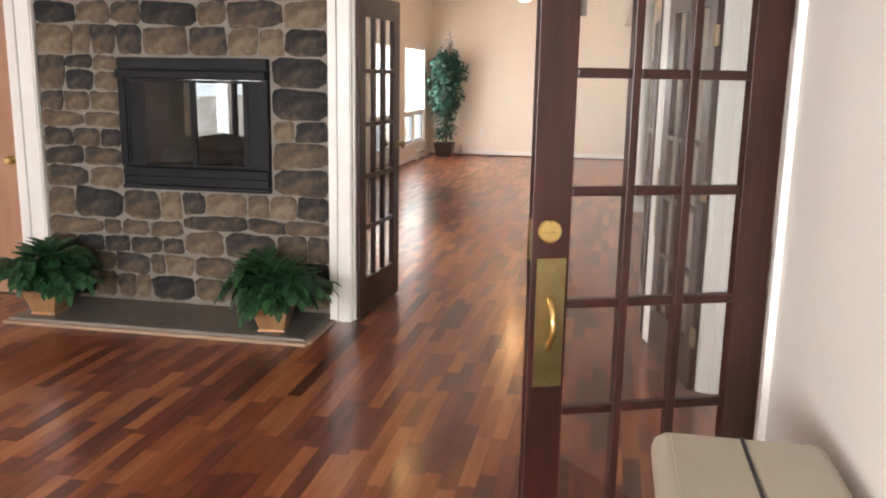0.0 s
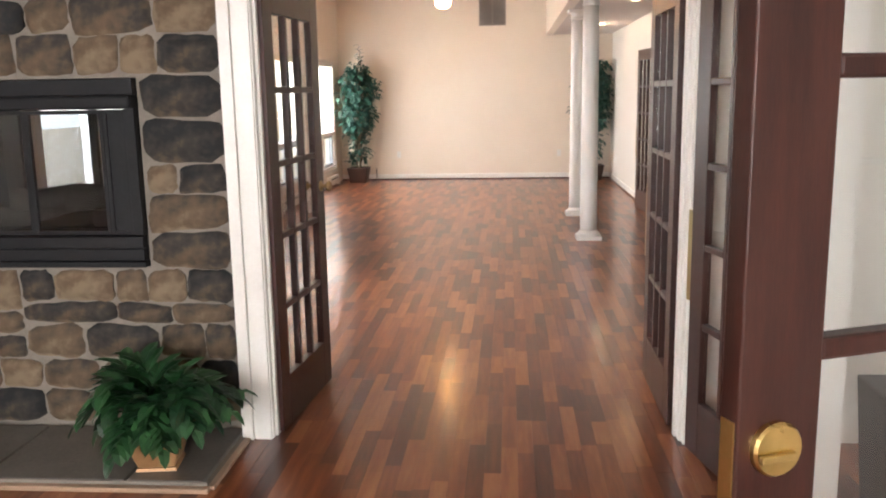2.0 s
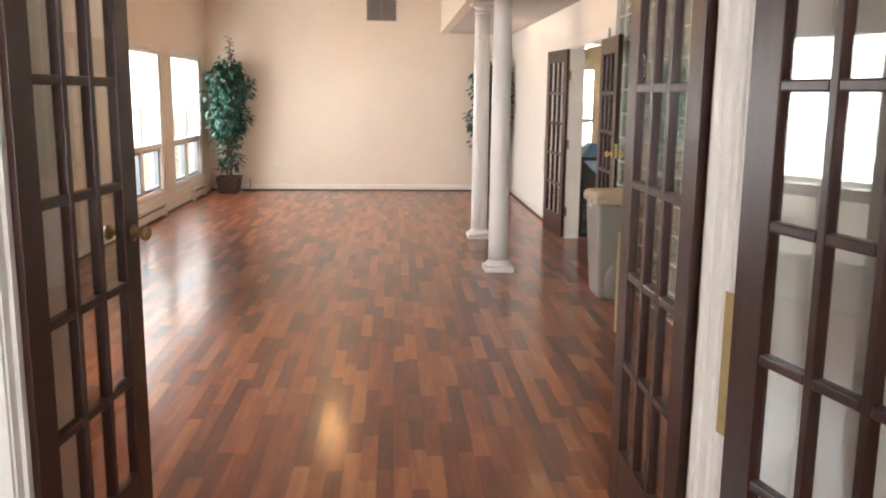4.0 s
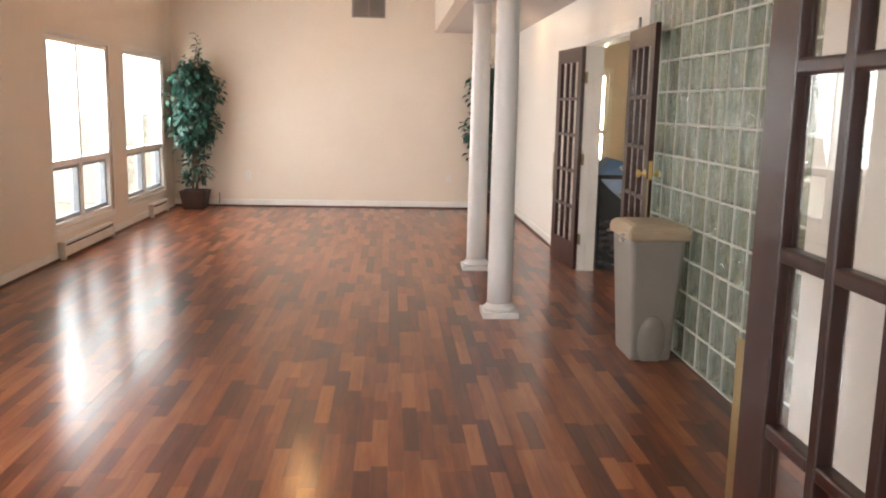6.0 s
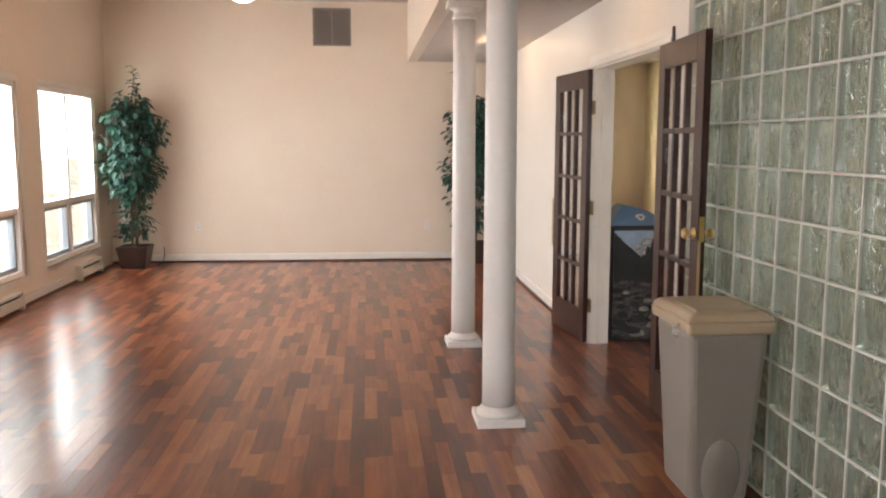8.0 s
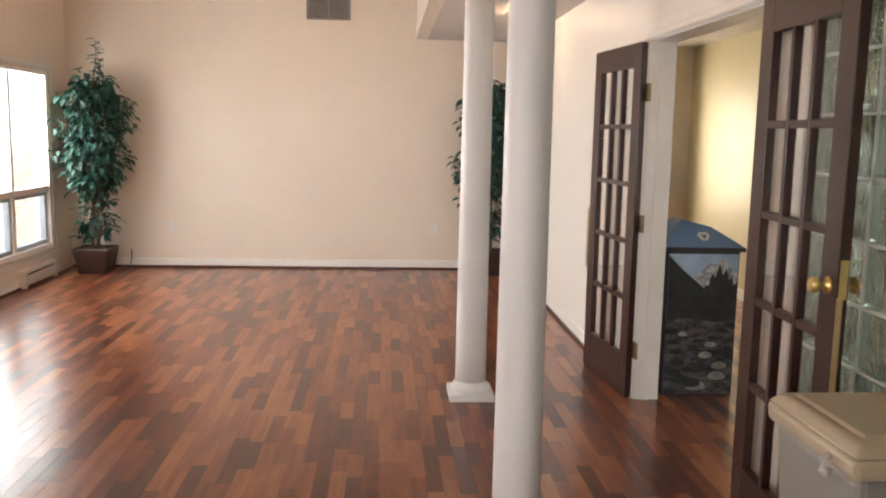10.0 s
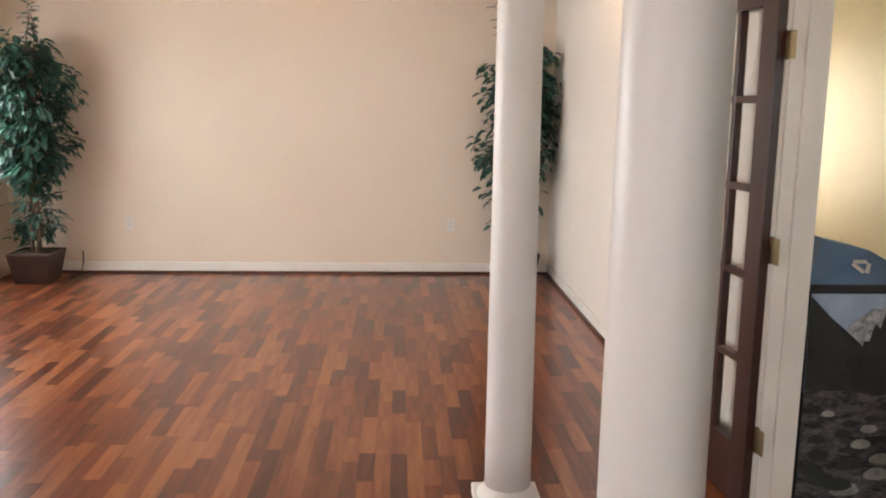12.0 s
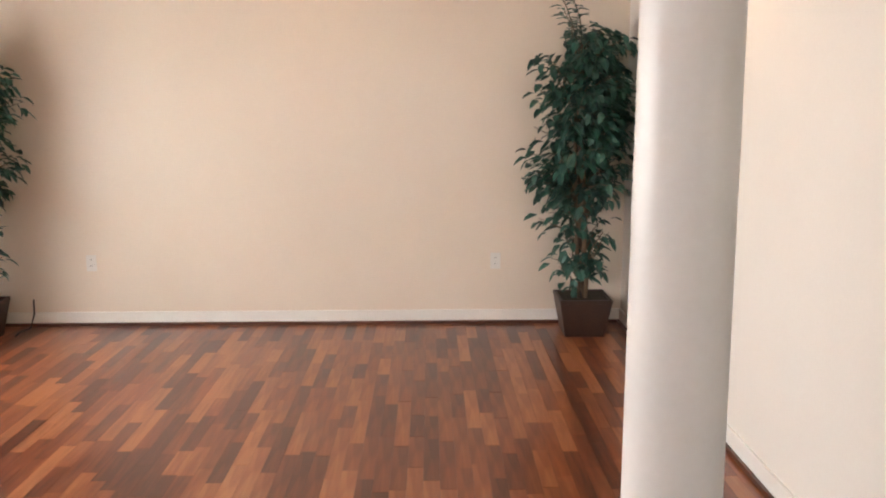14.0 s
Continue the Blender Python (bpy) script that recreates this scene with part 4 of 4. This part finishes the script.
part("lid_band", B(RX0 - 0.025, RX1 + 0.025, RY0 - 0.025, RY1 + 0.025, 0.86, 0.885, bevel=0.004), DARKPLASTIC, rb)
for k in range(3):
    a = math.radians(90 + 120 * k)
    bm = box(bmesh.new(), -0.026, 0.026, -0.003, 0.003, -0.007, 0.007)
    m = Matrix.Translation(((RX0 + RX1) / 2 + 0.01, RY0 + 0.052, 0.943)) @ pose(0, 0, 0, -52) @ pose(0.022 * math.cos(a), 0, 0.022 * math.sin(a), 0, -(math.degrees(a) - 90), 0)
    bmesh.ops.transform(bm, matrix=m, verts=bm.verts[:])
    part("recycling_arrow", bm, PLASTICWHITE, lid)

# ---- side rooms ----
t = thing("wall_poster", "grey photo poster with a line of script on the wall", "poster")
part("print", B(3.668, 3.679, 13.65, 14.56, 1.77, 2.40), PAPER, t)
for k in range(7):
    part("lettering", B(3.670, 3.679, 13.92 + 0.09 * k, 13.975 + 0.09 * k, 1.51 - 0.01 * (k % 2), 1.56 + 0.03 * (k % 3 == 0)), PLASTICWHITE, t)
t = thing("framed_picture", "grey landscape print in a pale frame", "picture")
part("print", B(1.40, 1.80, FIRE + 0.008, FIRE + 0.017, 1.25, 1.60), PAPER, t)
for q in ((1.375, 1.825, 1.60, 1.625), (1.375, 1.825, 1.225, 1.25), (1.375, 1.40, 1.25, 1.60), (1.80, 1.825, 1.25, 1.60)):
    part("frame", B(q[0], q[1], FIRE - 0.004, FIRE + 0.018, q[2], q[3], bevel=0.003), PLASTICWHITE, t)
t = thing("wire_basket", "dark grey slatted basket with a wire rim", "basket", pose(1.45, 4.55, 0))
part("liner", frustum(bmesh.new(), 0, 0, 0.01, 0.50, 0.32, 0.28, 0.38, 0.34, 0.01), DARKPLASTIC, t)
for k in range(9):
    x = -0.17 + 0.0425 * k
    part("slat", tube(bmesh.new(), [(x * 0.86, -0.15, 0.0), (x, -0.18, 0.52)], 0.008), BLACK, t)
bm = tube(bmesh.new(), [(-0.19, -0.175, 0.52), (-0.1, -0.18, 0.545), (0, -0.18, 0.53), (0.1, -0.18, 0.545), (0.19, -0.175, 0.52)], 0.007)
part("rim", bm, SILVER, t)

# ---- glass blocks ----
gb = solid("glass_block_wall", B(RIGHT + 0.022, RIGHT + 0.118, 8.057, 10.457, 0.0, 0.006), GROUT, "wall of square wavy glass blocks with white grout", "glass wall")
bm = bmesh.new()
for i in range(13):
    y = 8.057 + 0.2 * i
    box(bm, RIGHT + 0.024, RIGHT + 0.116, y - 0.0045, y + 0.0045, 0.006, SOFFIT)
part("grout", bm, GROUT, gb)
bm = bmesh.new()
for k in range(1, 13):
    z = 0.2 * k
    for i in range(12):
        y = 8.057 + 0.2 * i
        box(bm, RIGHT + 0.025, RIGHT + 0.115, y + 0.0046, y + 0.1954, z - 0.0045, z + 0.0045)
part("grout", bm, GROUT, gb)
part("top_fill", B(RIGHT + 0.03, RIGHT + 0.11, 8.06, 10.45, 2.405, SOFFIT), WALLWHITE, gb)
bm = box(bmesh.new(), 0.028, 0.112, -0.0955, 0.0955, -0.0955, 0.0955, bevel=0.008)
block_mesh = finish("glass_block", bm, BLOCK)
for p in block_mesh.polygons:
    p.use_smooth = False
for i in range(12):
    for k in range(12):
        ob = new("glass_block", block_mesh)
        ob.parent = gb
        ob.location = (RIGHT, 8.157 + 0.2 * i, 0.1 + 0.2 * k)


# ---- fireplace stones ----
def stone(w, h, r):
    """A rough-faced field stone with uneven sides and rounded corners, front towards -y."""
    nx, nz = 6, 5
    bm = bmesh.new()
    lean_x = [r.uniform(-0.06, 0.06) * h for q in range(2)]
    lean_z = [r.uniform(-0.05, 0.05) * min(w, 0.3) for q in range(2)]
    round_off = [r.uniform(0.82, 0.95) for q in range(4)]
    bulge = r.uniform(0.012, 0.026)
    g = []
    for j in range(nz + 1):
        row = []
        for i in range(nx + 1):
            u, v = -1 + 2 * i / nx, -1 + 2 * j / nz
            edge = max(abs(u), abs(v))
            cut = round_off[(u > 0) + 2 * (v > 0)] if abs(u) == 1 and abs(v) == 1 else 1
            d = 0.014 if edge == 1 else -bulge * (1 - 0.35 * edge ** 3) + r.uniform(-0.006, 0.006)
            px = u * w / 2 * cut + lean_x[u > 0] * v * abs(u) + r.uniform(-0.005, 0.005)
            pz = v * h / 2 * cut + lean_z[v > 0] * u * abs(v) + r.uniform(-0.005, 0.005)
            row.append(bm.verts.new((px, d, pz)))
        g.append(row)
    for j in range(nz):
        for i in range(nx):
            bm.faces.new((g[j][i], g[j][i + 1], g[j + 1][i + 1], g[j + 1][i])).smooth = True
    rim = [g[0][i] for i in range(nx + 1)] + [g[j][nx] for j in range(1, nz + 1)] + [g[nz][i] for i in range(nx - 1, -1, -1)] + [g[j][0] for j in range(nz - 1, 0, -1)]
    back = [bm.verts.new((v.co.x * 1.02, 0.05, v.co.z * 1.02)) for v in rim]
    for i in range(len(rim)):
        k = (i + 1) % len(rim)
        bm.faces.new((rim[i], rim[k], back[k], back[i])).smooth = True
    me = bpy.data.meshes.new("stone")
    bm.normal_update()
    bm.to_mesh(me)
    bm.free()
    me.materials.append(STONE)
    return me


def lay(x0, x1, z0, z1, r):
    """Random rubble: a rectangle halved again and again, unevenly, until its pieces are stones."""
    w, h = x1 - x0, z1 - z0
    most_h = r.choice((0.13, 0.16, 0.19, 0.24, 0.29))
    most_w = r.choice((0.20, 0.30, 0.38, 0.46)) if h < 0.2 else r.choice((0.24, 0.36))
    if h > most_h and h > 0.2 and (w < 3.2 * h or h > 0.45):
        c = z0 + h * r.uniform(0.36, 0.64)
        lay(x0, x1, z0, c, r)
        lay(x0, x1, c, z1, r)
    elif w > most_w and w > 0.24:
        c = x0 + w * r.uniform(0.33, 0.67)
        lay(x0, c, z0, z1, r)
        lay(c, x1, z0, z1, r)
    else:
        g = 0.005
        ob = new("stone", stone(w - 2 * g, h - 2 * g, r))
        ob.parent = chimney
        ob.location = ((x0 + x1) / 2, FIRE + 0.012 + r.uniform(-0.006, 0.006), (z0 + z1) / 2)
        ob.rotation_euler = (0, radians(r.uniform(-2.0, 2.0)), 0)


rs = random.Random(41)
lay(SX0, SX1, 0.042, FZ0 - 0.01, rs)
lay(SX0, FX0 - 0.01, FZ0 - 0.01, FZ1 + 0.012, rs)
lay(FX1 + 0.01, SX1, FZ0 - 0.01, FZ1 + 0.012, rs)
lay(SX0, SX1, FZ1 + 0.012, 2.30, rs)

# ---- floor strips ----
SW = 0.070
verts, faces = [], []
rf = random.Random(77)
near = []
for i in range(int((1.9 + 6.0) / SW) + 28):
    x = -6.0 + i * SW
    y = -2.5 - rf.uniform(0, 0.4)
    while y < FAR:
        ln = rf.choice((0.28, 0.36, 0.44, 0.52, 0.60)) + rf.uniform(-0.03, 0.03)
        y1 = min(y + ln, FAR)
        if x < LEFT - 0.1 and y < FIRE:
            y1 = min(y1, FIRE + 0.03)
        inside = (x < LEFT - 0.1 and y < FIRE) or x >= LEFT - 0.1
        if inside and y1 - y > 0.03 and y1 > -2.5:
            if -0.6 < x < 0.9 and 12.9 < y < 16.2 and len(near) < 290:
                near.append((x, y, ln if y1 < FAR else y1 - y))
            else:
                k = len(verts)
                a, b, c, d, g = x + 0.0002, x + SW - 0.0002, y + 0.0002, y1 - 0.0002, 0.0003
                verts += [(a, c, -0.001), (b, c, -0.001), (b, d, -0.001), (a, d, -0.001), (a + g, c + g, 0), (b - g, c + g, 0), (b - g, d - g, 0), (a + g, d - g, 0)]
                faces += [(k + 4, k + 5, k + 6, k + 7), (k, k + 1, k + 5, k + 4), (k + 1, k + 2, k + 6, k + 5), (k + 2, k + 3, k + 7, k + 6), (k + 3, k, k + 4, k + 7)]
        y = y1
me = bpy.data.meshes.new("floor_strips")
me.from_pydata(verts, [], faces)
me.materials.append(PLANK_I)
ob = new("floor_strips", me)
ob.parent = floor
ob["kind"] = "stuff"
lengths = {}
for x, y, ln in near:
    key = round(ln, 2)
    if key not in lengths:
        g, w, h = 0.0003, SW / 2 - 0.0002, ln / 2 - 0.0002
        m2 = bpy.data.meshes.new("floor_strip")
        m2.from_pydata([(-w, -h, -0.001), (w, -h, -0.001), (w, h, -0.001), (-w, h, -0.001), (-w + g, -h + g, 0), (w - g, -h + g, 0), (w - g, h - g, 0), (-w + g, h - g, 0)], [],
                       [(4, 5, 6, 7), (0, 1, 5, 4), (1, 2, 6, 5), (2, 3, 7, 6), (3, 0, 4, 7)])
        m2.materials.append(PLANK_O)
        lengths[key] = m2
    ob = new("floor_strip", lengths[key])
    ob.parent = floor
    ob.location = (x + SW / 2, y + ln / 2, 0)
